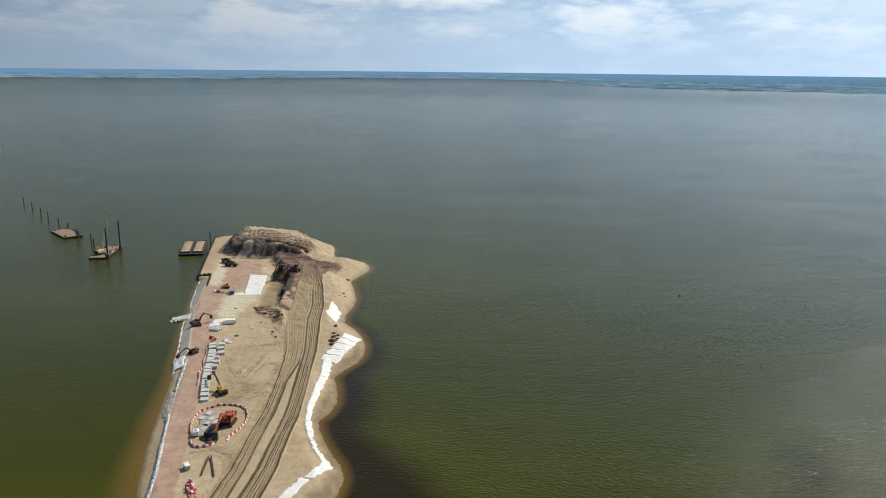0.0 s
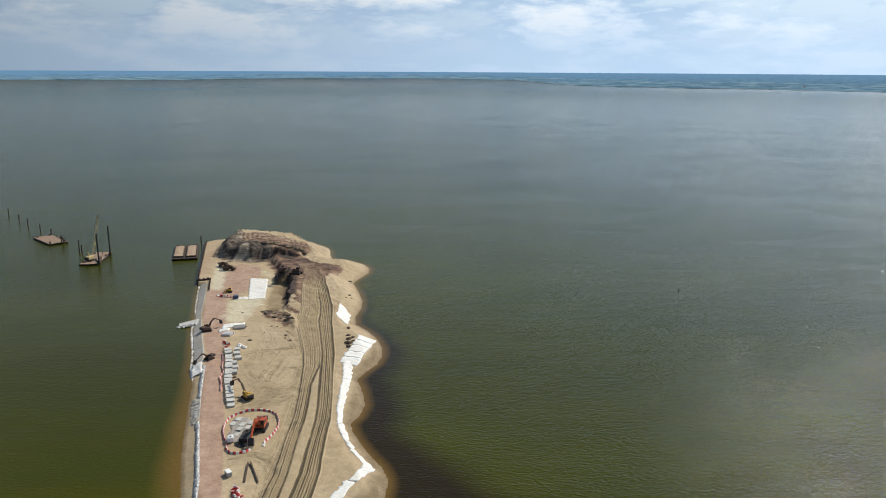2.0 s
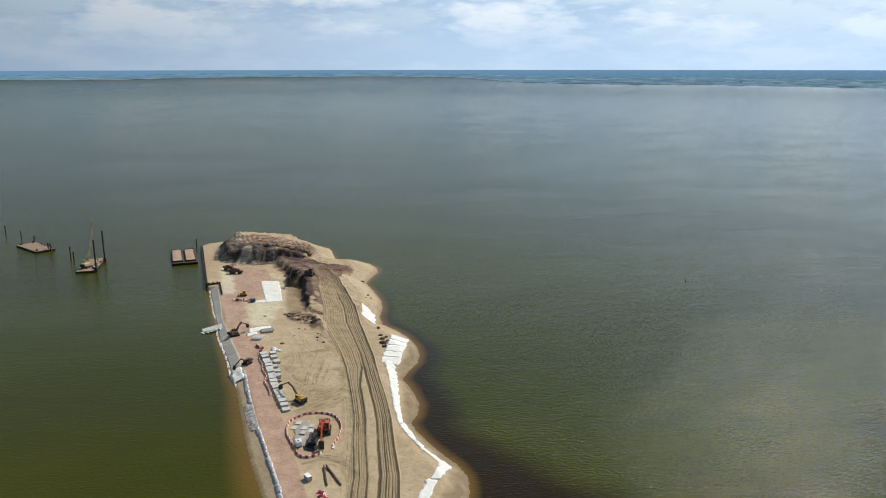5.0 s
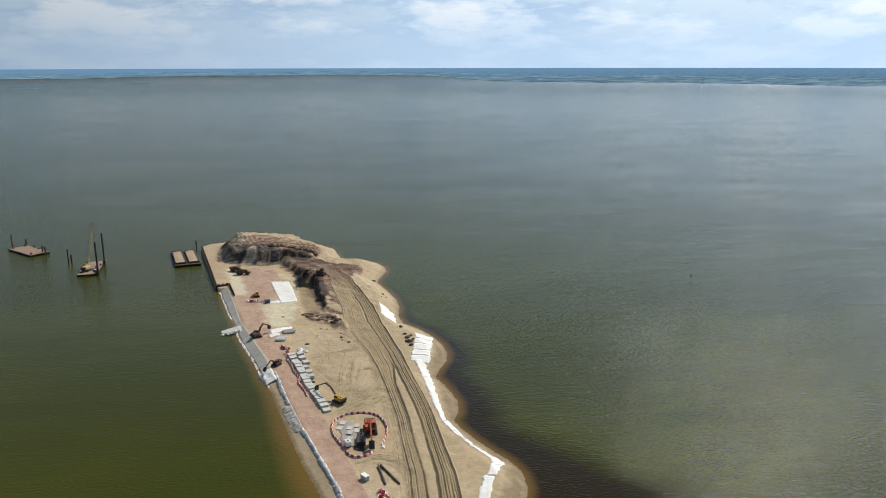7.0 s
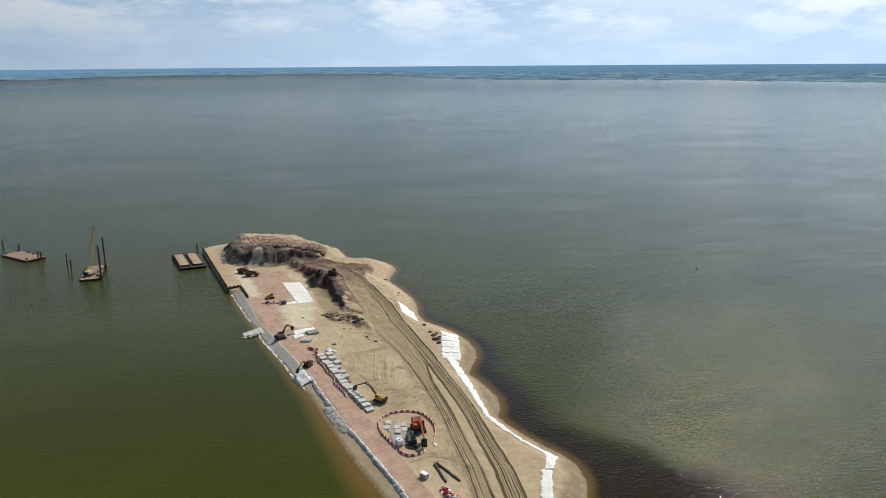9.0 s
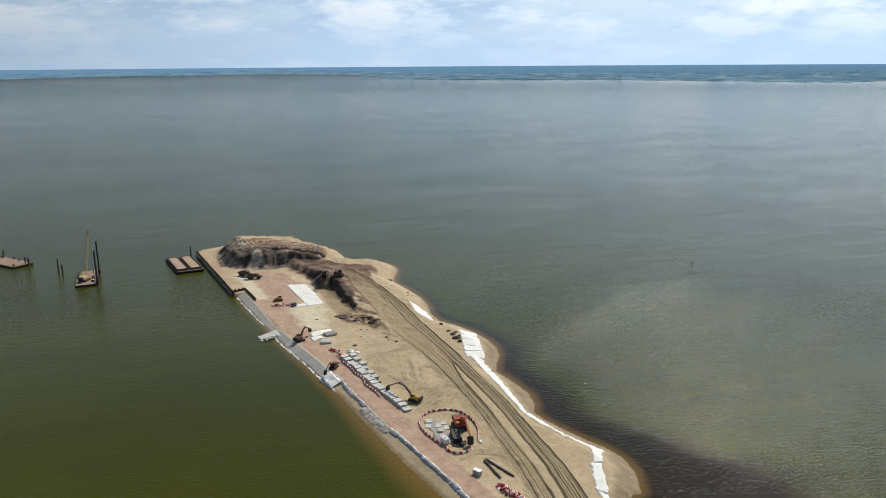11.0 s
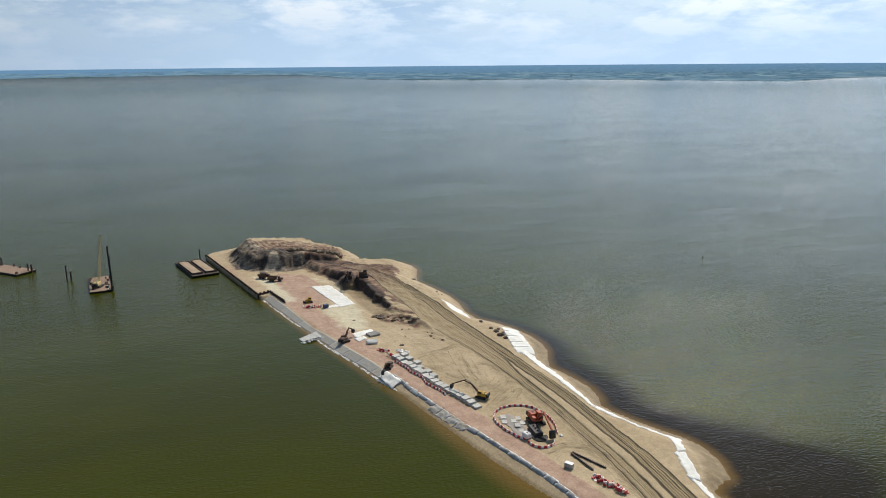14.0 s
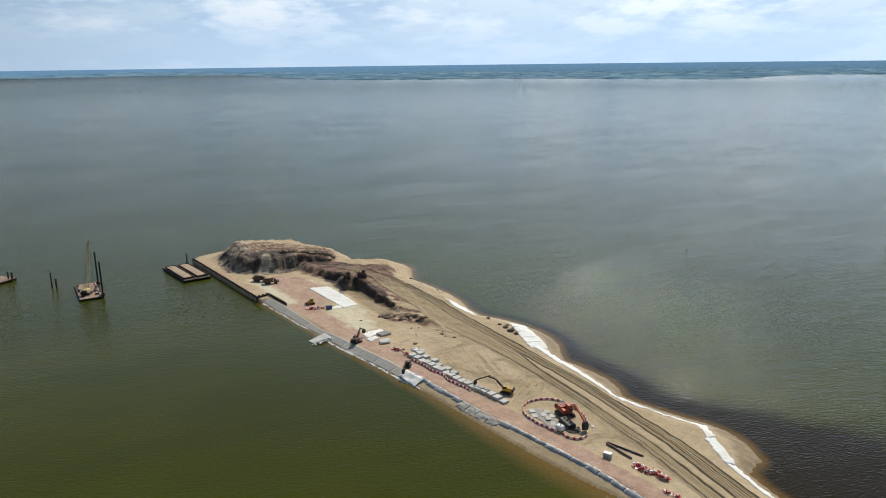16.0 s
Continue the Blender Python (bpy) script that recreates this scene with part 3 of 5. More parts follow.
def box(bm, sx, sy, sz, at=(0, 0, 0), turn=(0, 0, 0), bevel=0.0, top=(1.0, 1.0)):
    """A box standing on its base at that place, with its top drawn in by the two factors."""
    m = pose(*at, *turn)
    corners = [(-1, -1, 0), (1, -1, 0), (1, 1, 0), (-1, 1, 0), (-1, -1, 1), (1, -1, 1), (1, 1, 1), (-1, 1, 1)]
    vs = [bm.verts.new(m @ Vector((x * sx / 2 * (top[0] if z else 1), y * sy / 2 * (top[1] if z else 1), z * sz))) for x, y, z in corners]
    fs = [bm.faces.new([vs[i] for i in f]) for f in ((3, 2, 1, 0), (4, 5, 6, 7), (0, 1, 5, 4), (1, 2, 6, 5), (2, 3, 7, 6), (3, 0, 4, 7))]
    if bevel:
        bmesh.ops.bevel(bm, geom=list({e for f in fs for e in f.edges}), offset=bevel, segments=1, affect="EDGES")


def tube(bm, a, b, r, seg=8, r2=None):
    a, b = Vector(a), Vector(b)
    q = (b - a).to_track_quat("Z", "Y").to_matrix()
    r2 = r if r2 is None else r2
    lo, hi = [], []
    for i in range(seg):
        c = Vector((math.cos(2 * math.pi * i / seg), math.sin(2 * math.pi * i / seg), 0))
        lo.append(bm.verts.new(a + q @ (c * r)))
        hi.append(bm.verts.new(b + q @ (c * r2)))
    for i in range(seg):
        j = (i + 1) % seg
        bm.faces.new((lo[i], lo[j], hi[j], hi[i]))
    bm.faces.new(lo[::-1])
    bm.faces.new(hi)


def slab(bm, outline, y0, y1):
    """An outline in x and z, drawn out from y0 to y1."""
    a = [bm.verts.new((x, y0, z)) for x, z in outline]
    b = [bm.verts.new((x, y1, z)) for x, z in outline]
    n = len(a)
    bm.faces.new(a)
    bm.faces.new(b[::-1])
    for i in range(n):
        j = (i + 1) % n
        bm.faces.new((a[j], a[i], b[i], b[j]))
    bmesh.ops.recalc_face_normals(bm, faces=bm.faces)


def beam(bm, a, b, w, h):
    """A square bar between two points."""
    a, b = Vector(a), Vector(b)
    q = (b - a).to_track_quat("Z", "Y").to_matrix().to_4x4()
    m = Matrix.Translation(a) @ q
    length = (b - a).length
    vs = [bm.verts.new(m @ Vector((x * w / 2, y * h / 2, z * length))) for z in (0, 1) for x, y in ((-1, -1), (1, -1), (1, 1), (-1, 1))]
    for f in ((3, 2, 1, 0), (4, 5, 6, 7), (0, 1, 5, 4), (1, 2, 6, 5), (2, 3, 7, 6), (3, 0, 4, 7)):
        bm.faces.new([vs[i] for i in f])


def at_ground(x, y):
    return float(height(np.array([[x]], float), np.array([[y]], float))[0, 0])


def heading(dx, dy):
    """Degrees by which the x axis is turned to point along (dx, dy)."""
    return math.degrees(math.atan2(dy, dx))


def along(points, step):
    """Places and headings every step metres along a line of points."""
    out, rest = [], 0.0
    for (x0, y0), (x1, y1) in zip(points, points[1:]):
        length = math.hypot(x1 - x0, y1 - y0)
        d = rest
        while d < length:
            f = d / length
            out.append((x0 + (x1 - x0) * f, y0 + (y1 - y0) * f, heading(x1 - x0, y1 - y0)))
            d += step
        rest = d - length
    return out


STEEL = worn("rusty_dark_steel", (0.07, 0.047, 0.037), 0.75, 0.1, (0.15, 0.075, 0.045), 0.5, 0.6, 0.01)
BLACK = worn("black_rubber_and_iron", (0.018, 0.018, 0.019), 0.65, 0.0, (0.10, 0.08, 0.055), 0.35, 1.5)
YELLOW = worn("yellow_machine_paint", (0.62, 0.36, 0.03), 0.45, 0.0, (0.2, 0.14, 0.07), 0.4, 1.2)
ORANGE = worn("orange_machine_paint", (0.46, 0.075, 0.02), 0.5, 0.0, (0.16, 0.09, 0.05), 0.35, 1.0)
BROWN = worn("dusty_brown_machine_paint", (0.095, 0.048, 0.028), 0.6, 0.0, (0.14, 0.095, 0.06), 0.35, 1.2)
CONCRETE = worn("pale_concrete", (0.50, 0.49, 0.455), 0.9, 0.0, (0.33, 0.30, 0.24), 0.4, 0.8)
GREY_MAT = worn("grey_concrete_mattress", (0.355, 0.345, 0.32), 0.92, 0.0, (0.36, 0.30, 0.22), 0.7, 0.16, 0.05, 0.14)
LINER = worn("grey_blue_liner_fabric", (0.36, 0.365, 0.37), 0.8, 0.0, (0.20, 0.17, 0.13), 0.45, 0.5, 0.04)
FABRIC = worn("white_geotextile", (0.78, 0.77, 0.73), 0.85, 0.0, (0.55, 0.49, 0.38), 0.35, 0.25, 0.05, 0.05)
RED = worn("red_plastic", (0.50, 0.022, 0.03), 0.4, 0.0, (0.3, 0.16, 0.1), 0.2, 2.0)
WHITE = worn("white_plastic", (0.78, 0.76, 0.72), 0.4, 0.0, (0.45, 0.36, 0.25), 0.25, 2.0)
WHITE_PAINT = worn("white_paint", (0.75, 0.75, 0.73), 0.5, 0.0, (0.4, 0.33, 0.24), 0.25, 1.0)
BLUE = worn("blue_paint", (0.03, 0.07, 0.16), 0.5, 0.0, (0.2, 0.15, 0.1), 0.3, 1.0)
DECK = worn("sandy_barge_deck", (0.29, 0.20, 0.14), 0.9, 0.0, (0.20, 0.11, 0.07), 0.5, 0.25)
CARGO = worn("barge_sand", (0.36, 0.27, 0.185), 0.95, 0.0, (0.30, 0.19, 0.12), 0.6, 0.2, 0.08)
PALE_YELLOW = worn("faded_yellow_crane_paint", (0.52, 0.40, 0.17), 0.55, 0.0, (0.3, 0.22, 0.12), 0.35, 0.8)
SOIL = worn("dark_soil", (0.095, 0.066, 0.048), 0.95, 0.0, (0.2, 0.14, 0.1), 0.5, 0.6, 0.1)
GLASS, gt, gb = material("machine_window", 0.08)
gb.inputs["Base Color"].default_value = (0.02, 0.025, 0.03, 1)
TIMBER = worn("dark_timber", (0.07, 0.045, 0.03), 0.85, 0.0, (0.16, 0.12, 0.08), 0.5, 1.0)

# ---- haul road ----


def haul_material():
    m, t, b = material("rutted_haul_road", 0.95)
    mid, fine = noise_of(t, 0.22, 5, 0.65), noise_of(t, 1.6, 5, 0.7)
    c = mix(t, ramp(t, mid, [(0.35, 0), (0.65, 1)]), (0.37, 0.28, 0.165), (0.44, 0.345, 0.215))
    c = mix(t, maths(t, "MULTIPLY", attr(t, "used"), 0.85), c, mix(t, ramp(t, mid, [(0.35, 0), (0.65, 1)]), (0.25, 0.185, 0.098), (0.345, 0.265, 0.15)))
    # ruts: damp soil colour darkened further to paint in their shade
    rut = maths(t, "ADD", attr(t, "rut"), maths(t, "MULTIPLY", maths(t, "SUBTRACT", mid, 0.5), 0.8))
    c = mix(t, ramp(t, rut, [(0.15, 0), (0.58, 1)]), c, (0.075, 0.055, 0.028))
    north = ramp(t, maths(t, "ADD", attr(t, "mud"), maths(t, "MULTIPLY", maths(t, "SUBTRACT", mid, 0.5), 0.9)), [(0.35, 0), (0.65, 1)])
    c = mix(t, maths(t, "MULTIPLY", north, 0.7), c, (0.17, 0.105, 0.068))
    c = mix(t, 1.0, c, ramp(t, fine, [(0.3, 0.82), (0.7, 1.12)]), "MULTIPLY")
    t.links.new(c, b.inputs["Base Color"])
    bump(t, b, fine, 0.6, 0.25)
    return m


# the right-hand edge by y, and offsets from it in metres: the inner edges of the two lanes and the left edge
HAUL_Y = [100, 178, 193, 208, 230, 245, 284, 308, 330, 345, 368, 394, 403, 414, 431, 452]
HAUL_R = [-66, -57, -55.4, -54.3, -54.4, -54.5, -57.2, -58.6, -61, -63.2, -65.2, -69.8, -72, -73.6, -78, -86]
LANE_Y = [100, 181, 205, 231, 274, 292, 345, 380, 412, 431]
LANE_R = [6.5, 6.5, 6.3, 5.6, 5.0, 5.1, 6.6, 6.0, 5.0, 4.0]
LANE_L = [9.4, 9.4, 9.5, 9.2, 8.2, 5.7, 7.3, 6.6, 5.5, 4.4]
EDGE_Y = [100, 187, 199, 234, 276, 293, 320, 347, 366, 394, 412, 431]
EDGE_L = [14.5, 14.3, 14.3, 13.4, 12.3, 12.5, 14.5, 16.8, 15.4, 13.8, 11.5, 9.5]
# ruts in each lane: share of the lane's width from its right edge, half width in metres, depth
RUTS_R = [(0.05, 0.50, 1.0), (0.2, 0.16, 0.55), (0.33, 0.20, 0.8), (0.47, 0.15, 0.6), (0.6, 0.22, 0.85), (0.75, 0.15, 0.5), (0.95, 0.46, 1.0)]
RUTS_L = [(0.05, 0.40, 0.95), (0.18, 0.14, 0.45), (0.31, 0.2, 0.6), (0.44, 0.14, 0.4), (0.57, 0.2, 0.6), (0.7, 0.15, 0.5), (0.83, 0.2, 0.55), (0.97, 0.34, 0.75)]


def haul_road():
    ys, us = np.arange(150, 450, 1.2), np.linspace(-0.06, 1.06, 170)
    U, Y = np.meshgrid(us, ys)
    W = np.interp(Y, EDGE_Y, EDGE_L)
    lane_r, lane_l = np.interp(Y, LANE_Y, LANE_R), np.interp(Y, LANE_Y, LANE_L)
    off = U * W
    X = np.interp(Y, HAUL_Y, HAUL_R) - off + 0.18 * np.sin(Y / 19.0) + 0.10 * np.sin(Y / 8.0 + 1)
    rut = np.zeros_like(U)
    lanes = [(0 * lane_r, lane_r, RUTS_R), (lane_l, W, RUTS_L)]
    used = np.zeros_like(U)
    k = 0
    for a, b, ruts in lanes:
        used = np.maximum(used, soft(-0.5, 0.3, off - a) * soft(-0.5, 0.3 if ruts is RUTS_R else 2.4, b - off + 0.4 * lattice(X, Y, 5.0, 28)))
        for share, half, depth in ruts:
            k += 1
            at = a + (b - a) * share + 0.16 * np.sin(Y / (11.0 + 1.7 * k) + k * 2.1) + 0.08 * lattice(Y, Y * 0 + k * 7.0, 4.0, 30 + k)
            fade = np.clip(0.85 + 0.45 * lattice(Y, Y * 0 + k * 3.0, 24.0, 50 + k), 0, 1)
            if (share == 0.95 and ruts is RUTS_R) or (share == 0.05 and ruts is RUTS_L):
                fade = fade * np.interp(Y, [280, 310], [1.0, 0.55])
            if ruts is RUTS_L:
                fade = fade * np.interp(Y, [285, 330], [1.0, 0.5])
            rut = np.maximum(rut, fade * depth * np.exp(-((off - at) / (half * 1.15)) ** 2))
    edge = soft(-0.06, 0.0, U) * soft(1.06, 1.0, U) * soft(150, 152, Y) * soft(449, 440, Y)
    Z = height(X, Y) + np.where(edge > 0, 0.46 * edge, -0.15) - 0.05 - 0.30 * rut * edge - 0.06 * used * edge + 0.04 * lattice(X, Y, 0.9, 70)
    v = np.stack([X.ravel(), Y.ravel(), Z.ravel()], 1)
    n = len(us)
    q = [(j * n + i, (j + 1) * n + i, (j + 1) * n + i + 1, j * n + i + 1) for j in range(len(ys) - 1) for i in range(n - 1)]
    me = bpy.data.meshes.new("road")
    me.from_pydata(v.tolist(), [], q)
    me.polygons.foreach_set("use_smooth", [True] * len(me.polygons))
    for key, value in (("rut", rut * edge), ("used", used * edge), ("mud", soft(375, 440, Y))):
        me.attributes.new(key, "FLOAT", "POINT").data.foreach_set("value", value.ravel().astype(np.float32))
    me.materials.append(haul_material())
    return tagged(new("road", me), "sandy haul road with deep dark parallel wheel ruts", "road", kind="structure")


haul_road()


# where wheels have crossed the open sand: the way, its spread in metres, the number of marks
TRACK_WAYS = [
    ([(-68, 278), (-73, 271), (-79, 266.5), (-85, 262), (-93, 255)], 2.6, 15),
    ([(-68, 326), (-75, 318), (-81, 313), (-93, 311), (-104, 307)], 1.3, 8),
    ([(-78, 312), (-80, 300), (-82.5, 285), (-83, 271), (-87, 260)], 1.8, 9),
    ([(-98, 304), (-95, 295), (-90, 284), (-82, 272), (-72, 266)], 2.2, 9),
    ([(-87, 216), (-82, 219.5), (-75, 220), (-70, 215.5), (-68, 206), (-69, 190)], 1.7, 10),
    ([(-71, 345), (-71.5, 315), (-70.5, 288), (-70, 255), (-70, 225), (-72, 185)], 1.3, 10),
    ([(-91, 252.5), (-80, 256.5), (-73, 262), (-69, 274)], 1.2, 6),
    ([(-107, 329), (-101, 330), (-96, 332)], 0.9, 5),
    ([(-77, 287), (-73, 284), (-70, 287), (-71, 292), (-76, 294), (-80, 290)], 0.9, 5),
    ([(-93, 318), (-90, 305), (-93, 290), (-98, 282)], 1.4, 5),
    ([(-86, 340), (-80, 330), (-75, 318), (-71, 300)], 1.4, 6),
    ([(-98, 345), (-92, 330), (-90, 318), (-80, 300)], 1.6, 5),
    ([(-75, 200), (-70, 192), (-70, 175)], 1.5, 6),
    ([(-62, 285), (-61.5, 310), (-65, 335)], 0.7, 3),
]


def wheel_tracks():
    """Tyre marks that curve over the open sand between the two roads."""
    rng = random.Random(17)
    lines = []
    for way, spread, count in TRACK_WAYS:
        w = np.array(way, float)
        s = np.concatenate([[0], np.cumsum(np.hypot(*np.diff(w, axis=0).T))])
        fine = np.arange(0, s[-1], 0.5)
        for k in range(int(count * 1.7)):
            # each mark covers a stretch of the way, beside its middle
            x, y = np.interp(fine, s, w[:, 0]), np.interp(fine, s, w[:, 1])
            for _ in range(2):
                pad = 7
                ker = np.ones(2 * pad + 1) / (2 * pad + 1)
                x, y = np.convolve(np.pad(x, pad, "edge"), ker, "valid"), np.convolve(np.pad(y, pad, "edge"), ker, "valid")
            a = rng.uniform(0, 0.45)
            b = rng.uniform(a + 0.3, 1.0)
            i0, i1 = int(a * len(x)), max(int(a * len(x)) + 6, int(b * len(x)))
            x, y = x[i0:i1], y[i0:i1]
            if len(x) < 6:
                continue
            dx, dy = np.gradient(x), np.gradient(y)
            n = np.hypot(dx, dy) + 1e-6
            o = rng.gauss(0, spread) + rng.uniform(-1, 1) * np.sin(np.arange(len(x)) / rng.uniform(12, 30) + rng.uniform(0, 6)) * spread * 0.35
            lines.append((x - dy / n * o, y + dx / n * o, rng.uniform(0.08, 0.22)))
    for k in range(28):
        x, y, a, turn = rng.uniform(-100, -74), rng.uniform(205, 350), rng.uniform(0, 6.28), rng.uniform(-0.06, 0.06)
        pts = []
        for i in range(rng.randint(10, 40)):
            pts.append((x, y))
            x, y, a = x + 0.5 * math.cos(a), y + 0.5 * math.sin(a), a + turn
        p = np.array(pts)
        lines.append((p[:, 0], p[:, 1], rng.uniform(0.09, 0.16)))
    v, q = [], []
    for x, y, half in lines:
        dx, dy = np.gradient(x), np.gradient(y)
        n = np.hypot(dx, dy) + 1e-6
        taper = half * np.minimum(1, np.minimum(np.arange(len(x)), np.arange(len(x))[::-1]) / 5.0 + 0.1)
        L = np.stack([np.stack([x + dy / n * taper, y - dx / n * taper], 1), np.stack([x - dy / n * taper, y + dx / n * taper], 1)], 1).reshape(-1, 2)
        inside = (L[:, 0] > np.interp(L[:, 1], ROAD_Y, ROAD_R) + 1) & (L[:, 0] < np.interp(L[:, 1], RIGHT_Y, RIGHT_X) - 4)
        Z = height(L[:, :1], L[:, 1:])[:, 0] + 0.06
        at = len(v)
        v += [(L[i, 0], L[i, 1], Z[i]) for i in range(len(L))]
        q += [(at + 2 * i, at + 2 * i + 2, at + 2 * i + 3, at + 2 * i + 1) for i in range(len(x) - 1) if inside[2 * i:2 * i + 4].all()]
    me = bpy.data.meshes.new("wheel_tracks")
    me.from_pydata(v, [], q)
    mat, t, b = material("tyre_marks", 0.95)
    n = noise_of(t, 0.3, 5, 0.7)
    isl = t.nodes.new("ShaderNodeNewGeometry")
    c = mix(t, isl.outputs["Random Per Island"], (0.22, 0.165, 0.09), (0.35, 0.27, 0.155))
    c = mix(t, ramp(t, n, [(0.46, 0), (0.62, 1)]), c, (0.42, 0.335, 0.20))
    t.links.new(c, b.inputs["Base Color"])
    bump(t, b, noise_of(t, 3.0, 3), 0.6, 0.1)
    me.materials.append(mat)
    tagged(new("wheel_tracks", me), "curving tyre marks pressed into the open sand", "wheel tracks", kind="stuff")


wheel_tracks()

# ---- quay wall of sheet piles ----
QUAY = [(-168.8, 524), (-148.2, 423)]


def quay():
    wall = thing("quay_wall", "dark rusty steel sheet-pile quay wall beside the sand", "quay wall", kind="structure")
    bm = bmesh.new()
    slab(bm, [(-0.6, 0.0), (-0.35, 0.12), (-0.25, 0.42), (0.25, 0.42), (0.35, 0.12), (0.6, 0.0), (0.6, -0.14), (0.25, -0.02), (0.15, 0.28), (-0.15, 0.28), (-0.25, -0.02), (-0.6, -0.14)], 0, 5.6)
    bmesh.ops.rotate(bm, verts=bm.verts, matrix=Matrix.Rotation(radians(90), 3, "X"))
    first = part("sheet_pile", bm, STEEL, wall)
    data = first.data
    spots = along(QUAY, 1.2) + along([(-148.2, 423), (-141.6, 426), (-137, 404.5)], 1.2)
    for k, (x, y, a) in enumerate(spots):
        ob = first if k == 0 else new("sheet_pile", data)
        ob.parent = wall
        ob.matrix_basis = pose(x, y, -3.0 + (0.55 if k % 2 else 0.0), 0, 0, a + 180) @ Matrix.Diagonal((1, 1, 1.0 if k < 86 else 1.08, 1))
    for (x0, y0), (x1, y1) in zip(QUAY, QUAY[1:]):
        bm = bmesh.new()
        beam(bm, (x0 + 0.5, y0, 2.35), (x1 + 0.5, y1, 2.35), 0.5, 0.35)
        part("capping_beam", bm, STEEL, wall)


quay()

# ---- revetment along the sheltered shore ----


def strip_panel(y0, y1, prof, seed, lumps):
    """A piece of lining between two y, from the road's edge down to the water; prof gives (share across, lift)."""
    bm = bmesh.new()
    ny, nu = max(3, int((y1 - y0) / 0.6)), 10
    rng = random.Random(seed)
    shift = rng.uniform(-0.25, 0.25)
    rows = []
    for j in range(ny + 1):
        y = y0 + (y1 - y0) * j / ny
        xa = float(np.interp(y, ROAD_Y, ROAD_L)) + (0.8 if prof[1] else -0.7)
        xb = float(np.interp(y, LEFT_Y, LEFT_X)) + prof[0]
        if prof[1]:
            xb = xa - prof[1]
        xs = np.array([[xa + (xb + shift - xa) * i / nu for i in range(nu + 1)]])
        zs = height(xs, np.full_like(xs, y), False)
        row = []
        for i in range(nu + 1):
            u = i / nu
            swell = prof[2] * math.sin(math.pi * min(1, u * 1.05)) ** 0.6 * (0.65 + 0.35 * math.sin(math.pi * j / ny) ** 0.5)
            n = noise.noise(Vector((xs[0, i] * 0.8, y * 0.8, 3.3))) * lumps
            row.append(bm.verts.new((xs[0, i], y, max(zs[0, i], -0.25) + 0.06 + swell + n)))
        rows.append(row)
    for a, b in zip(rows, rows[1:]):
        for i in range(nu):
            bm.faces.new((a[i], a[i + 1], b[i + 1], b[i]))
    geo = bmesh.ops.extrude_face_region(bm, geom=bm.faces[:])
    bmesh.ops.translate(bm, verts=[v for v in geo["geom"] if isinstance(v, bmesh.types.BMVert)], vec=(0, 0, -0.35))
    bmesh.ops.recalc_face_normals(bm, faces=bm.faces)
    return bm


def revetment():
    top = thing("revetment", "grey mattress and wrapped fabric lining along the shore", "revetment", kind="structure")
    y, k = 420.0, 0
    while y > 303:
        w = 10.5 + 2.5 * ((k * 7) % 5) / 5
        part("mattress", strip_panel(y - w, y, (0.9, 0, 0.0), k, 0.08), GREY_MAT, top, smooth=True)
        y -= w
        k += 1
    y = 296.0
    while y > 150:
        w = 4.6 + 1.6 * ((k * 5) % 4) / 4
        if 246 < y < 266:
            part("mattress", strip_panel(y - w, y, (0.2, 3.6, 0.2), k, 0.5), GREY_MAT, top, "broken grey concrete mattress", smooth=True)
        else:
            part("wrapped_bag", strip_panel(y - w, y, (0, 1.7, 0.5), k, 0.28), LINER, top, "grey-blue wrapped fabric bag", smooth=True)
        y -= w
        k += 1
    # pale torn edge of the lining at the water and crumpled white flaps on the bags
    rng = random.Random(5)
    for k in range(130):
        y = rng.uniform(286, 352) if k < 95 else rng.uniform(370, 418)
        x = float(np.interp(y, LEFT_Y, LEFT_X)) + rng.uniform(0.0, 0.7)
        bm = bmesh.new()
        box(bm, rng.uniform(0.25, 0.7), rng.uniform(1.2, 4.5), 0.12, (0, 0, 0), (rng.uniform(-3, 3), rng.uniform(-14, 6), 14 + rng.uniform(-7, 7)), 0.05, (0.7, 0.8))
        ob = part("torn_edge", bm, FABRIC, top)
        ob.matrix_basis = pose(x, y, max(0.02, 0.42 * (x - float(np.interp(y, LEFT_Y, LEFT_X)))))
    for k in range(70):
        y = 160 + 132 * (k + rng.random()) / 70
        if 246 < y < 266:
            continue
        x = float(np.interp(y, ROAD_Y, ROAD_L)) + rng.uniform(0.1, 0.7)
        bm = bmesh.new()
        box(bm, rng.uniform(0.25, 0.6), rng.uniform(1.2, 3.2), 0.08, (0, 0, 0), (rng.uniform(-4, 4), rng.uniform(-12, 4), 13 + rng.uniform(-5, 5)), 0.04, (0.7, 0.8))
        ob = part("white_flap", bm, FABRIC, top)
        ob.matrix_basis = pose(x, y, at_ground(x, y) + 0.42)
    return top


revetment()


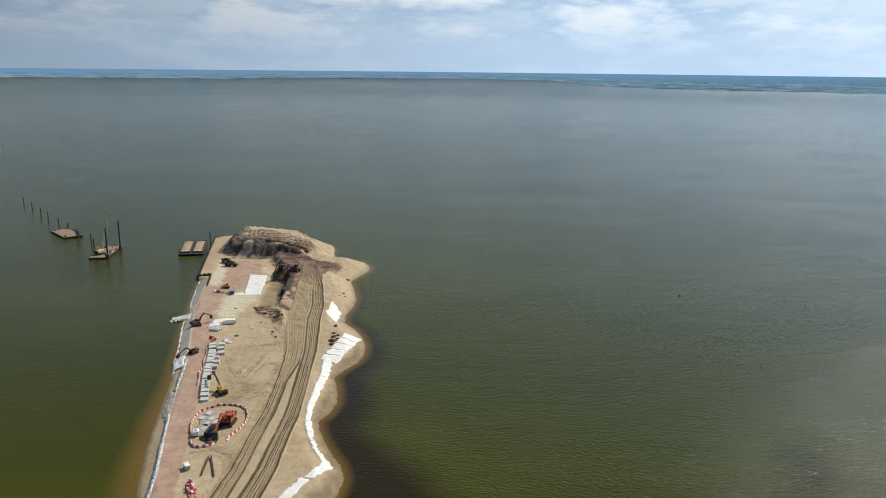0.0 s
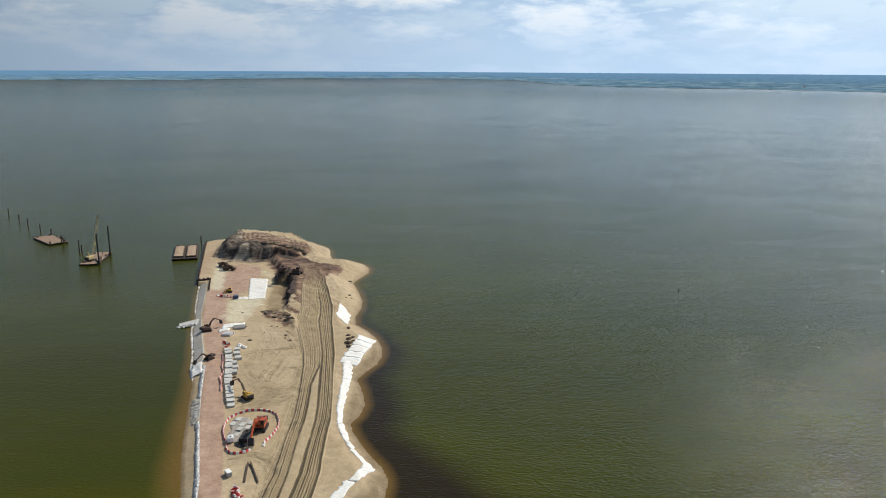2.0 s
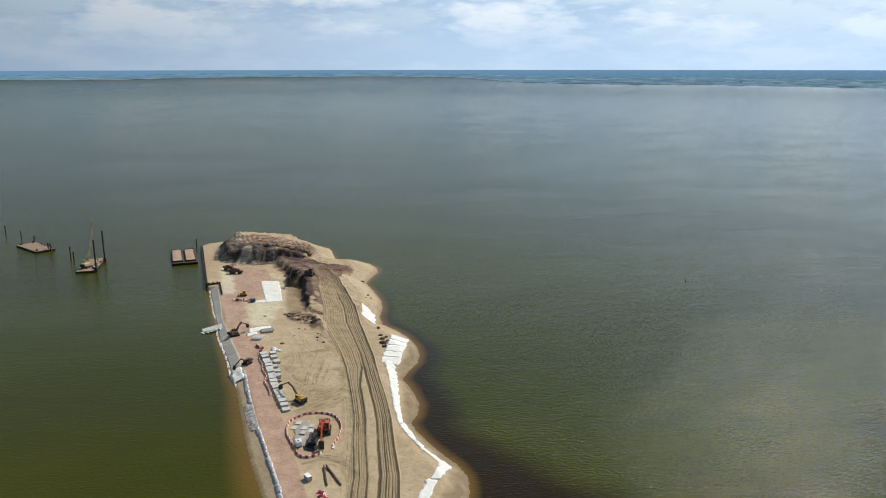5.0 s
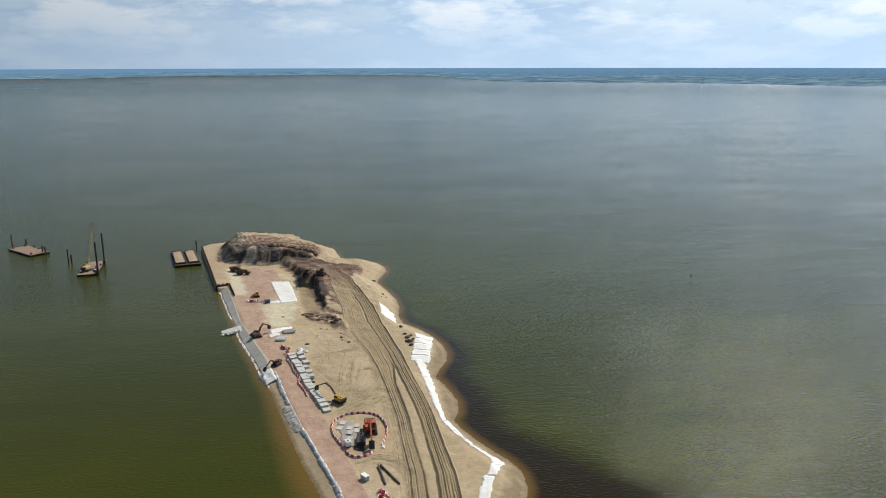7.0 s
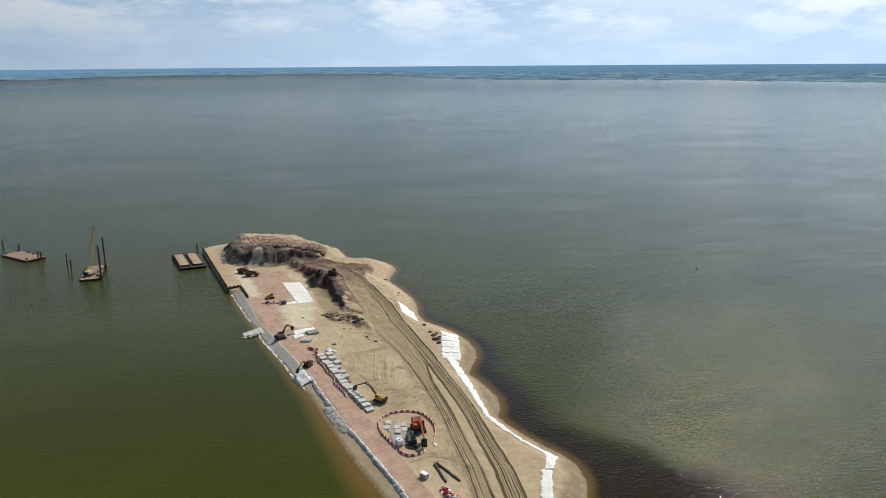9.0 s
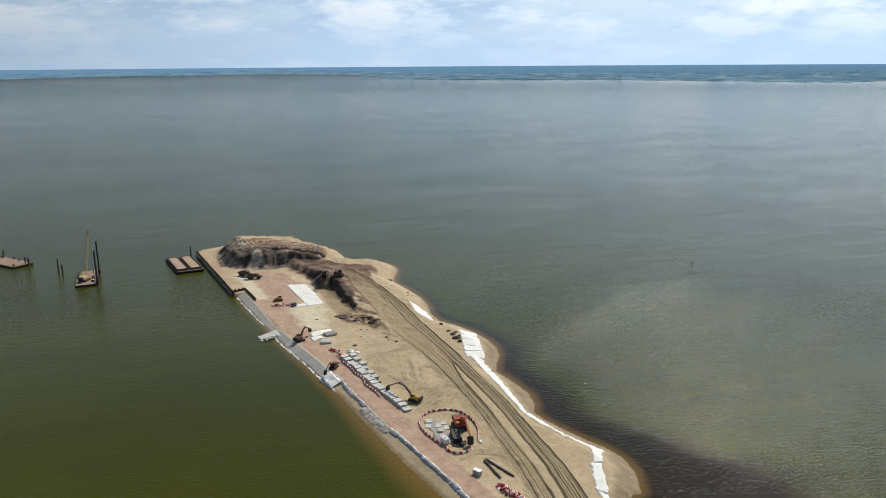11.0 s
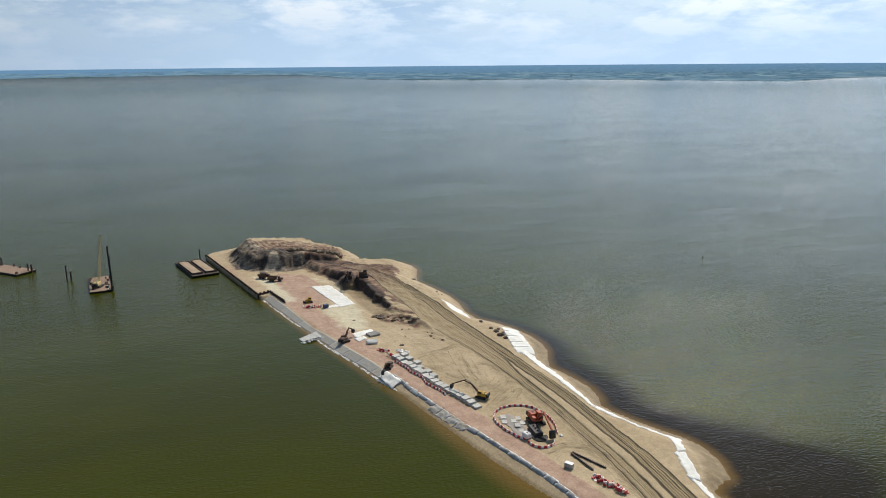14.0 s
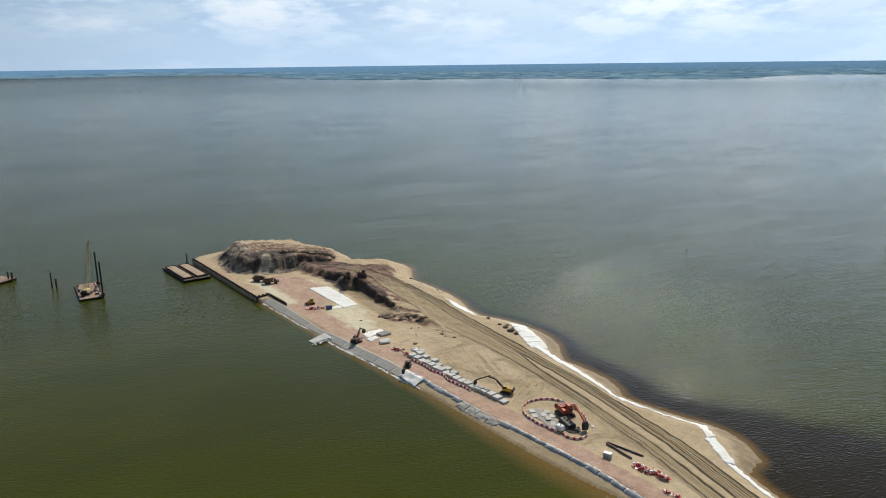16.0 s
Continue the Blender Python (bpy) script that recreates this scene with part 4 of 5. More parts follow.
def slipway():
    top = thing("slipway", "pale concrete slab ramp running down into the water", "slipway", kind="structure")
    rng = random.Random(11)
    for k in range(4):
        bm = bmesh.new()
        box(bm, 2.75, 6.6 - k * 0.7, 0.35, bevel=0.03)
        ob = part("slab", bm, CONCRETE, top)
        ob.matrix_basis = pose(-129.4 - k * 2.55, 355.2 - k * 0.75, 0.95 - k * 0.29, 0, -6.5, 16.5)
    for k in range(26):
        bm = bmesh.new()
        s = rng.uniform(0.4, 1.1)
        box(bm, s * 1.5, s, s * 0.6, (0, 0, 0), (rng.uniform(-20, 20), rng.uniform(-20, 20), rng.uniform(0, 180)), 0.08, (0.7, 0.8))
        ob = part("rubble", bm, FABRIC if k % 3 == 0 else CONCRETE, top)
        u = rng.uniform(0, 1)
        ob.matrix_basis = pose(-128.5 - u * 10.5 + rng.uniform(-1, 1), 352.5 - u * 2.2 + rng.uniform(-2.6, 0.4), 0.85 - u * 1.0)


slipway()

# ---- white geotextile on the sand ----


def sheet(corners, label, lift=0.12, wrinkle=0.06, seed=0, ragged=0.55, group="white sheets on the beach", mat=None, name="geotextile_sheet"):
    """A fabric sheet between four corners, lying on the ground."""
    c = [Vector((*p, 0)) for p in corners]
    long = max((c[1] - c[0]).length, (c[2] - c[3]).length)
    deep = max((c[3] - c[0]).length, (c[2] - c[1]).length)
    nu, nv = max(4, int(long / 0.7)), max(4, int(deep / 0.7))
    P = np.array([[list((c[0].lerp(c[1], i / nu)).lerp(c[3].lerp(c[2], i / nu), j / nv)) for i in range(nu + 1)] for j in range(nv + 1)])
    edge = np.zeros(P.shape[:2])
    edge[0, :] = edge[-1, :] = edge[:, 0] = edge[:, -1] = 1
    P[:, :, 0] += edge * ragged * lattice(P[:, :, 0], P[:, :, 1], 1.3, 80 + seed)
    P[:, :, 1] += edge * ragged * lattice(P[:, :, 0], P[:, :, 1], 1.3, 81 + seed)
    Z = height(P[:, :, 0], P[:, :, 1]) + lift + wrinkle * (lattice(P[:, :, 0], P[:, :, 1], 1.9, 82 + seed) + 0.6 * lattice(P[:, :, 0], P[:, :, 1], 0.8, 83 + seed))
    bm = bmesh.new()
    vs = [[bm.verts.new((P[j, i, 0], P[j, i, 1], Z[j, i])) for i in range(nu + 1)] for j in range(nv + 1)]
    for j in range(nv):
        for i in range(nu):
            bm.faces.new((vs[j][i], vs[j][i + 1], vs[j + 1][i + 1], vs[j + 1][i]))
    geo = bmesh.ops.extrude_face_region(bm, geom=bm.faces[:])
    bmesh.ops.translate(bm, verts=[v for v in geo["geom"] if isinstance(v, bmesh.types.BMVert)], vec=(0, 0, -0.3))
    bmesh.ops.recalc_face_normals(bm, faces=bm.faces)
    ob = part(name, bm, mat or FABRIC, None, label, True)
    return tagged(ob, "", "sheet" if mat is None else "mat", group)


sheet([(-118.8, 428), (-108.4, 428), (-103.3, 389.5), (-111.8, 387.2)], "large white geotextile sheet spread flat on the sand", group="white sheets inland", lift=0.16)
sheet([(-117.5, 391), (-112.5, 391.5), (-111.8, 388), (-119, 387.5)], "small white fabric offcut beside the large sheet", group="white sheets inland", seed=3)
sheet([(-61.4, 373), (-54.9, 361), (-55.9, 346.5), (-62, 354.5)], "white fabric sheet pegged on the beach", seed=1)
AX = [(-45.6, 329), (-47.0, 322.5), (-48.4, 316), (-49.8, 309.5), (-51.2, 303.5), (-52.6, 297)]
for k in range(5):
    (xa, ya), (xb, yb) = AX[k], AX[k + 1]
    sheet([(xa - 3.4, ya), (xa + 4.4, ya - 2.4), (xb + 4.6, yb - 2.2), (xb - 3.2, yb + 0.2)], "white fabric sheet overlapping its neighbours on the beach", lift=0.14 + 0.05 * (k % 2), seed=4 + k)
STRIP_Y = [298, 282, 268, 254, 244, 236, 229, 222, 215.5, 211]
STRIP_L = [-54, -53.2, -53.1, -53, -52.2, -50, -47.8, -45, -41.6, -41.5]
STRIP_R = [-49.5, -49.7, -50, -50.6, -50, -47.8, -45.9, -43, -38.7, -37.6]
for k in range(len(STRIP_Y) - 1):
    sheet([(STRIP_L[k], STRIP_Y[k]), (STRIP_R[k], STRIP_Y[k]), (STRIP_R[k + 1], STRIP_Y[k + 1] - 0.3), (STRIP_L[k + 1], STRIP_Y[k + 1] - 0.3)], "narrow white fabric strip along the beach edge", seed=20 + k)
sheet([(-42.2, 211), (-37.8, 212), (-42.4, 203.5), (-45.0, 204.5)], "white fabric sheet at the bend of the beach", seed=40)
sheet([(-46.0, 204.5), (-43.0, 203.2), (-48.6, 188), (-51.6, 190.5)], "white fabric sheet on the sloping beach", seed=41, lift=0.16)
sheet([(-51.2, 190.5), (-49.0, 188), (-51.6, 172), (-53.4, 173)], "narrow white fabric strip at the waterside", seed=42)
sheet([(-53.4, 173.5), (-51.6, 172.5), (-50, 158), (-51.6, 158)], "narrow white fabric strip at the waterside", seed=43)

sheet([(-88.6, 247), (-83.2, 248), (-82.0, 229), (-87.4, 229)], "flat grey gravel-covered mat inside the barrier ring", group="", mat=worn("grey_gravel", (0.30, 0.27, 0.245), 0.95, 0.0, (0.36, 0.29, 0.2), 0.5, 0.4, 0.03), name="gravel_mat", lift=0.07, wrinkle=0.015, seed=50)

# ---- barriers ----


def barrier_data(name, mat):
    bm = bmesh.new()
    slab(bm, [(-0.26, 0), (0.26, 0), (0.26, 0.16), (0.12, 0.40), (0.10, 0.82), (-0.10, 0.82), (-0.12, 0.40), (-0.26, 0.16)], -0.5, 0.5)
    bmesh.ops.rotate(bm, verts=bm.verts, matrix=Matrix.Rotation(radians(90), 3, "Z"))
    me = bpy.data.meshes.new(name)
    bm.to_mesh(me)
    bm.free()
    me.materials.append(mat)
    return me


BAR_RED, BAR_WHITE = barrier_data("red_barrier", RED), barrier_data("white_barrier", WHITE)


def barrier(x, y, a, red, group, lift=0.0, tip=0.0, note="standing in a row on the sand"):
    ob = new("road_barrier", BAR_RED if red else BAR_WHITE)
    ob.matrix_basis = pose(x, y, at_ground(x, y) + lift, tip, 0, a)
    return tagged(ob, ("red" if red else "white") + " plastic water-filled road barrier " + note, "barrier", group)


RING_A = [(-86.8, 229.2), (-88.3, 231), (-90.2, 237), (-90.8, 242), (-90.3, 246.5), (-88, 250.3), (-84.5, 252.4), (-80, 252.8), (-76.5, 251.6), (-73.8, 248.3), (-72.3, 244), (-71.9, 239.5), (-72.8, 234), (-74.8, 228.6)]
RING_B = [(-86.6, 226.6), (-86.3, 224.6), (-84.6, 222.4), (-82, 221.6), (-79.6, 222.6), (-78.2, 224.8)]
for line in (RING_A, RING_B):
    for k, (x, y, a) in enumerate(along(line, 1.08)):
        barrier(x, y, a, k % 2 == 0, "barriers round the orange machine", note="in a ring on the sand")
for k, (x, y, a) in enumerate(along([(-107.6, 308), (-105.4, 300), (-104.9, 295), (-102.6, 288), (-103, 283), (-100.6, 276), (-99.6, 270)], 1.1)):
    barrier(x + 0.7, y, a + (9 if k % 5 == 0 else 0), k % 2 == 0, "barriers along the stacks", note="beside the concrete stacks")


def barrier_pile(a, b, count, wide, seed, group, tall=2):
    rng = random.Random(seed)
    for k in range(count):
        f = (k + 0.5) / count
        x, y = a[0] + (b[0] - a[0]) * f + rng.uniform(-wide, wide), a[1] + (b[1] - a[1]) * f + rng.uniform(-0.4, 0.4)
        up = (k % tall) * 0.5
        barrier(x, y, rng.uniform(0, 180), (k * 5) % 8 < 5, group, up, 90 if k % 3 == 0 and up == 0 else rng.choice([0, 0, 12, -14]) * (up > 0), "in a jumbled pile on the sand")


barrier_pile((-78.6, 200.8), (-73.9, 189.6), 46, 1.1, 3, "piled barriers near the timbers")
barrier_pile((-79.2, 187), (-77.2, 178), 14, 0.4, 4, "barriers left by the road", 1)
barrier_pile((-110.6, 323), (-106.4, 319), 14, 0.8, 5, "piled barriers near the stacks")
barrier_pile((-107.6, 317), (-106.8, 312.5), 9, 0.5, 6, "piled barriers near the stacks")
barrier_pile((-129.5, 393.2), (-120.5, 391.2), 22, 0.8, 7, "piled barriers by the yard")

# ---- concrete stacks and slabs ----


def stack_thing(tall):
    ob = thing("concrete_stack", "stack of pale concrete slabs on timber bearers", "slab stack", group="concrete stacks along the road")
    for y in (-0.9, 0.9):
        bm = bmesh.new()
        box(bm, 2.9, 0.14, 0.12, (0, y, 0))
        part("bearer", bm, TIMBER, ob)
    z = 0.12
    for k in range(tall):
        bm = bmesh.new()
        box(bm, 2.9, 2.7, 0.34, (0.04 * (k % 2), 0.03 * (k % 3), z), bevel=0.03)
        part("slab", bm, CONCRETE, ob)
        z += 0.40
    return ob


base = [stack_thing(3), stack_thing(2)]
front = along([(-106.3, 311.5), (-103.2, 300), (-99, 279.5), (-92.9, 257)], 3.3)
rng = random.Random(8)
for k, (x, y, a) in enumerate(front):
    src = base[k % 5 == 2]
    m = pose(x + 0.9, y, at_ground(x, y), 0, 0, a + 90 + rng.uniform(-4, 4))
    if k < 1:
        base[0].matrix_basis = m
    elif k == 2:
        base[1].matrix_basis = m
    else:
        copy_thing(src, m)
for x, y in ((-101.6, 312.5), (-100.9, 308), (-99.8, 297.5), (-98.2, 292.5), (-97.6, 287.5), (-100.3, 303.3)):
    copy_thing(base[0], pose(x, y, at_ground(x, y), 0, 0, -75 + rng.uniform(-5, 5)) if y != 303.3 else pose(-99.2, 302.8, at_ground(-99.2, 302.8), 0, 0, -70))


def loose_slab(x, y, a):
    bm = bmesh.new()
    box(bm, 2.6, 1.9, 0.24, (0, 0, 0), bevel=0.03)
    ob = part("concrete_slab", bm, CONCRETE, None, "pale concrete slab lying flat inside the barrier ring")
    ob.matrix_basis = pose(x, y, at_ground(x, y) + 0.07, 0, 0, a)
    return tagged(ob, "", "slab", "slabs inside the ring")


for x, y, a in ((-88, 242.5, 70), (-86.8, 246, 75), (-84.6, 242, 72), (-84.8, 238.6, 70), (-82.2, 243.5, 74), (-82.2, 240, 72), (-85, 235.2, 70)):
    loose_slab(x, y, a)


def site_box():
    ob = thing("storage_box", "pale grey ribbed storage container standing on sand", "container", pose(-82, 208.8, at_ground(-82, 208.8), 0, 0, -58) @ Matrix.Scale(0.74, 4))
    bm = bmesh.new()
    box(bm, 3.5, 2.0, 1.75, (0, 0, 0.12), bevel=0.05)
    part("body", bm, worn("light_grey_paint", (0.42, 0.42, 0.40), 0.6), ob)
    bm = bmesh.new()
    box(bm, 3.6, 2.1, 0.12, (0, 0, 1.88), bevel=0.03)
    part("roof", bm, WHITE_PAINT, ob)
    for x in (-1.3, -0.8, -0.3, 0.3, 0.8, 1.3):
        for s in (-1, 1):
            bm = bmesh.new()
            box(bm, 0.1, 0.06, 1.5, (x, s * 1.02, 0.25))
            part("rib", bm, CONCRETE, ob)
    for x in (-1.4, 1.4):
        bm = bmesh.new()
        box(bm, 0.2, 2.0, 0.14, (x, 0, 0))
        part("skid", bm, STEEL, ob)


site_box()


def timber_beam(a, b):
    ob = thing("steel_beam", "long dark rusty steel beam lying on the sand", "beam", pose((a[0] + b[0]) / 2, (a[1] + b[1]) / 2, 2.1, 0, 0, heading(b[0] - a[0], b[1] - a[1])), "beams on the sand")
    n = math.hypot(b[0] - a[0], b[1] - a[1])
    for nm, z, w, h in (("flange", 0.0, 0.42, 0.06), ("flange", 0.44, 0.42, 0.06), ("web", 0.06, 0.08, 0.38)):
        bm = bmesh.new()
        box(bm, n, w, h, (0, 0, z))
        part(nm, bm, STEEL, ob)


timber_beam((-77.4, 215.6), (-76.2, 204.2))
timber_beam((-76.7, 215.8), (-72.0, 203.6))

# ---- machines ----


def excavator(label, paint, m, size=1.0, swing=0.0, elbow=(4.6, 5.6), wrist=(8.6, 3.2), tip=(8.9, 1.2), group="excavators", arm=None):
    """A tracked digger: x ahead; elbow, wrist and tip are places of the arm in the plane of the boom, in metres before scaling."""
    ob = thing("excavator", label, "excavator", m @ Matrix.Scale(1, 4), group)
    S = size
    arm = arm or paint

    def sc(bm):
        bmesh.ops.scale(bm, vec=(S, S, S), verts=bm.verts)
        return bm

    track = [(-1.9, 0), (1.9, 0), (2.25, 0.25), (2.3, 0.55), (2.0, 0.9), (-2.0, 0.9), (-2.3, 0.55), (-2.25, 0.25)]
    for s in (-1, 1):
        bm = bmesh.new()
        slab(bm, track, s * 1.3 - 0.35, s * 1.3 + 0.35)
        tr = part("track", sc(bm), BLACK, ob)
        for k in range(12):
            bm = bmesh.new()
            box(bm, 0.1, 0.72, 0.05, (-1.87 + k * 0.34, s * 1.3, 0.9))
            part("track_plate", sc(bm), STEEL, tr)
    bm = bmesh.new()
    box(bm, 2.6, 1.9, 0.5, (0, 0, 0.45), bevel=0.08)
    tube(bm, (0, 0, 0.9), (0, 0, 1.15), 0.75, 14)
    part("undercarriage", sc(bm), BLACK, ob)
    R = Matrix.Rotation(radians(swing), 4, "Z")

    def put(name, bm, mat, parent=ob, note=""):
        sc(bm)
        bm.transform(R)
        return part(name, bm, mat, parent, note)

    bm = bmesh.new()
    box(bm, 4.0, 2.7, 0.35, (-0.5, 0, 1.12), bevel=0.06)
    box(bm, 2.2, 2.6, 0.95, (-1.2, 0, 1.45), bevel=0.12, top=(0.95, 0.94))
    box(bm, 1.5, 0.9, 0.6, (0.6, -0.85, 1.45), bevel=0.08)
    body = put("body", bm, paint)
    for k in range(4):
        bm = bmesh.new()
        box(bm, 0.08, 1.6, 0.04, (-1.8 + k * 0.35, 0, 2.40))
        put("grille_bar", bm, BLACK, body)
    bm = bmesh.new()
    slab(bm, [(-2.9, 1.2), (-2.3, 1.1), (-2.3, 2.3), (-2.75, 2.25), (-3.0, 1.8)], -1.3, 1.3)
    put("counterweight", bm, BLACK)
    bm = bmesh.new()
    tube(bm, (-1.6, 0.7, 2.3), (-1.6, 0.7, 2.9), 0.09, 8)
    put("exhaust", bm, BLACK)
    bm = bmesh.new()
    slab(bm, [(-0.5, 1.45), (1.45, 1.45), (1.5, 2.1), (1.15, 3.0), (-0.4, 3.02), (-0.5, 2.9)], 0.35, 1.3)
    cab = put("cab", bm, paint)
    bm = bmesh.new()
    slab(bm, [(-0.3, 2.05), (1.25, 2.05), (1.05, 2.85), (-0.3, 2.85)], 1.29, 1.33)
    slab(bm, [(1.5, 1.7), (1.55, 2.15), (1.2, 2.92), (1.14, 2.9), (1.46, 2.12), (1.42, 1.7)], 0.45, 1.2)
    put("window", bm, GLASS, cab)
    root, e, w, t = (0.9, 1.6), elbow, wrist, tip
    mid = ((root[0] * 0.45 + e[0] * 0.55) - 0.05 * (e[1] - root[1]), (root[1] * 0.45 + e[1] * 0.55) + 0.10 * (e[0] - root[0]) + 0.25)
    bm = bmesh.new()
    for a, b, h in ((root, mid, 0.62), (mid, e, 0.5)):
        beam(bm, (a[0], -0.1, a[1]), (b[0], -0.1, b[1]), 0.45, h)
    boom = put("boom", bm, arm)
    bm = bmesh.new()
    for s in (-0.5, 0.3):
        tube(bm, (1.3, s, 1.3), (mid[0], s, mid[1] - 0.15), 0.09, 8)
    put("lift_cylinder", bm, STEEL, boom)
    bm = bmesh.new()
    back = (e[0] + (e[0] - w[0]) * 0.16, e[1] + (e[1] - w[1]) * 0.16)
    beam(bm, (back[0], -0.1, back[1]), (w[0], -0.1, w[1]), 0.36, 0.42)
    stick = put("stick", bm, arm)
    bm = bmesh.new()
    tube(bm, (mid[0], -0.1, mid[1] + 0.4), (back[0], -0.1, back[1] + 0.1), 0.08, 8)
    put("stick_cylinder", bm, STEEL, stick)
    bm = bmesh.new()
    dx, dz = t[0] - w[0], t[1] - w[1]
    n = math.hypot(dx, dz)
    ux, uz = dx / n, dz / n
    px, pz = -uz, ux
    outline = [(w[0] - px * 0.2, w[1] - pz * 0.2), (w[0] + px * 0.35, w[1] + pz * 0.35), (w[0] + ux * 0.7 + px * 0.55, w[1] + uz * 0.7 + pz * 0.55), (t[0] + px * 0.3, t[1] + pz * 0.3),
               (t[0] - px * 0.6, t[1] - pz * 0.6), (w[0] + ux * 0.8 - px * 0.5, w[1] + uz * 0.8 - pz * 0.5)]
    slab(bm, outline, -0.75, 0.55)
    put("bucket", bm, BLACK)
    return ob


def on(x, y, a):
    return pose(x, y, at_ground(x, y), 0, 0, a)


excavator("yellow long-reach excavator parked beside the concrete stacks", YELLOW, on(-87.2, 263.4, heading(-9, 11.5)), 0.98, 0, (7.8, 5.4), (13.0, 2.8), (13.6, 1.0), arm=BROWN)
excavator("large orange excavator inside the barrier ring, arm lowered", ORANGE, on(-77.8, 238.6, -92), 1.4, 0, (5.0, 4.6), (8.9, 2.4), (9.3, 0.5))
excavator("dark dusty excavator on the red gravel road", BROWN, on(-121.4, 338.5, 20), 1.0, 25, (4.4, 5.2), (7.4, 3.6), (7.9, 2.0))
excavator("dark dusty excavator reaching over the lined shore", BROWN, on(-111.3, 303.0, heading(-8.2, -12)), 0.85, 0, (4.6, 4.0), (8.2, 2.2), (9.6, 0.6))
excavator("dark excavator digging on the soil bank", BROWN, on(-98, 423, 250), 1.2, 0, (4.4, 3.6), (7.2, 0.6), (7.4, -0.6))


def dump_truck(label, paint, m):
    ob = thing("dump_truck", label, "dump truck", m, "dump trucks and dozers")
    for x in (-2.6, -1.1, 2.6):
        for s in (-1, 1):
            bm = bmesh.new()
            tube(bm, (x, s * 1.0, 0.8), (x, s * 1.55, 0.8), 0.8, 14)
            wh = part("wheel", bm, BLACK, ob)
            bm = bmesh.new()
            tube(bm, (x, s * 1.5, 0.8), (x, s * 1.6, 0.8), 0.35, 10)
            part("rim", bm, STEEL, wh)
    bm = bmesh.new()
    box(bm, 8.0, 1.0, 0.5, (0, 0, 0.9), bevel=0.05)
    part("chassis", bm, BLACK, ob)
    bm = bmesh.new()
    slab(bm, [(-4.6, 2.4), (-3.9, 1.5), (0.9, 1.4), (1.2, 3.0), (1.6, 3.1), (1.5, 3.3), (1.0, 3.2), (0.7, 1.7), (-3.8, 1.8), (-4.5, 2.6)], -1.3, 1.3)
    for s in (-1, 1):
        slab(bm, [(-4.3, 2.3), (-3.9, 1.5), (0.9, 1.4), (1.2, 2.9), (-3.9, 2.7)], s * 1.4 - 0.06, s * 1.4 + 0.06)
    part("dump_body", bm, paint, ob)
    bm = bmesh.new()
    slab(bm, [(1.5, 1.3), (2.9, 1.3), (2.9, 2.0), (2.6, 2.9), (1.5, 2.9)], -0.8, 0.8)
    cab = part("cab", bm, paint, ob)
    bm = bmesh.new()
    slab(bm, [(1.7, 2.1), (2.6, 2.1), (2.45, 2.75), (1.7, 2.75)], -0.83, 0.83)
    part("window", bm, GLASS, cab)
    bm = bmesh.new()
    slab(bm, [(2.9, 1.1), (4.4, 1.0), (4.3, 1.9), (2.9, 2.05)], -1.0, 1.0)
    part("hood", bm, paint, ob)
    return ob


dump_truck("dark dusty dump truck parked below the soil heap", BROWN, on(-140, 455.0, -35))
dump_truck("dark dump truck standing on the gravel yard", BROWN, on(-135.4, 447.6, -15))


def dozer(label, paint, m):
    ob = thing("bulldozer", label, "bulldozer", m, "dump trucks and dozers")
    for s in (-1, 1):
        bm = bmesh.new()
        slab(bm, [(-1.7, 0.05), (1.5, 0.05), (1.8, 0.4), (1.6, 0.85), (0, 1.05), (-1.6, 0.95), (-1.9, 0.5)], s * 1.1 - 0.3, s * 1.1 + 0.3)
        part("track", bm, BLACK, ob)
    bm = bmesh.new()
    box(bm, 3.2, 1.5, 1.0, (0.1, 0, 0.7), bevel=0.08)
    box(bm, 1.6, 1.1, 0.5, (0.9, 0, 1.6), bevel=0.08)
    part("body", bm, paint, ob)
    bm = bmesh.new()
    box(bm, 1.4, 1.5, 1.35, (-0.6, 0, 1.65), bevel=0.06, top=(0.85, 0.9))
    cab = part("cab", bm, paint, ob)
    bm = bmesh.new()
    box(bm, 1.32, 1.52, 0.65, (-0.6, 0, 2.1), top=(0.94, 0.95))
    part("window", bm, GLASS, cab)
    bm = bmesh.new()
    slab(bm, [(2.3, 0.05), (2.55, 0.0), (2.4, 0.5), (2.55, 1.15), (2.35, 1.15), (2.2, 0.5)], -1.7, 1.7)
    part("blade", bm, STEEL, ob)
    for s in (-1, 1):
        bm = bmesh.new()
        beam(bm, (0.2, s * 1.5, 0.5), (2.3, s * 1.5, 0.4), 0.15, 0.2)
        part("push_arm", bm, paint, ob)
    bm = bmesh.new()
    tube(bm, (0.9, 0.3, 2.0), (0.9, 0.3, 2.8), 0.08, 8)
    part("exhaust", bm, BLACK, ob)
    return ob


dozer("yellow bulldozer on the red gravel yard", YELLOW, on(-125.2, 401, 190) @ Matrix.Scale(1.0, 4))
dozer("dark bulldozer pushing soil on the bank", BROWN, on(-90.2, 420.5, 160) @ Matrix.Scale(1.5, 4))

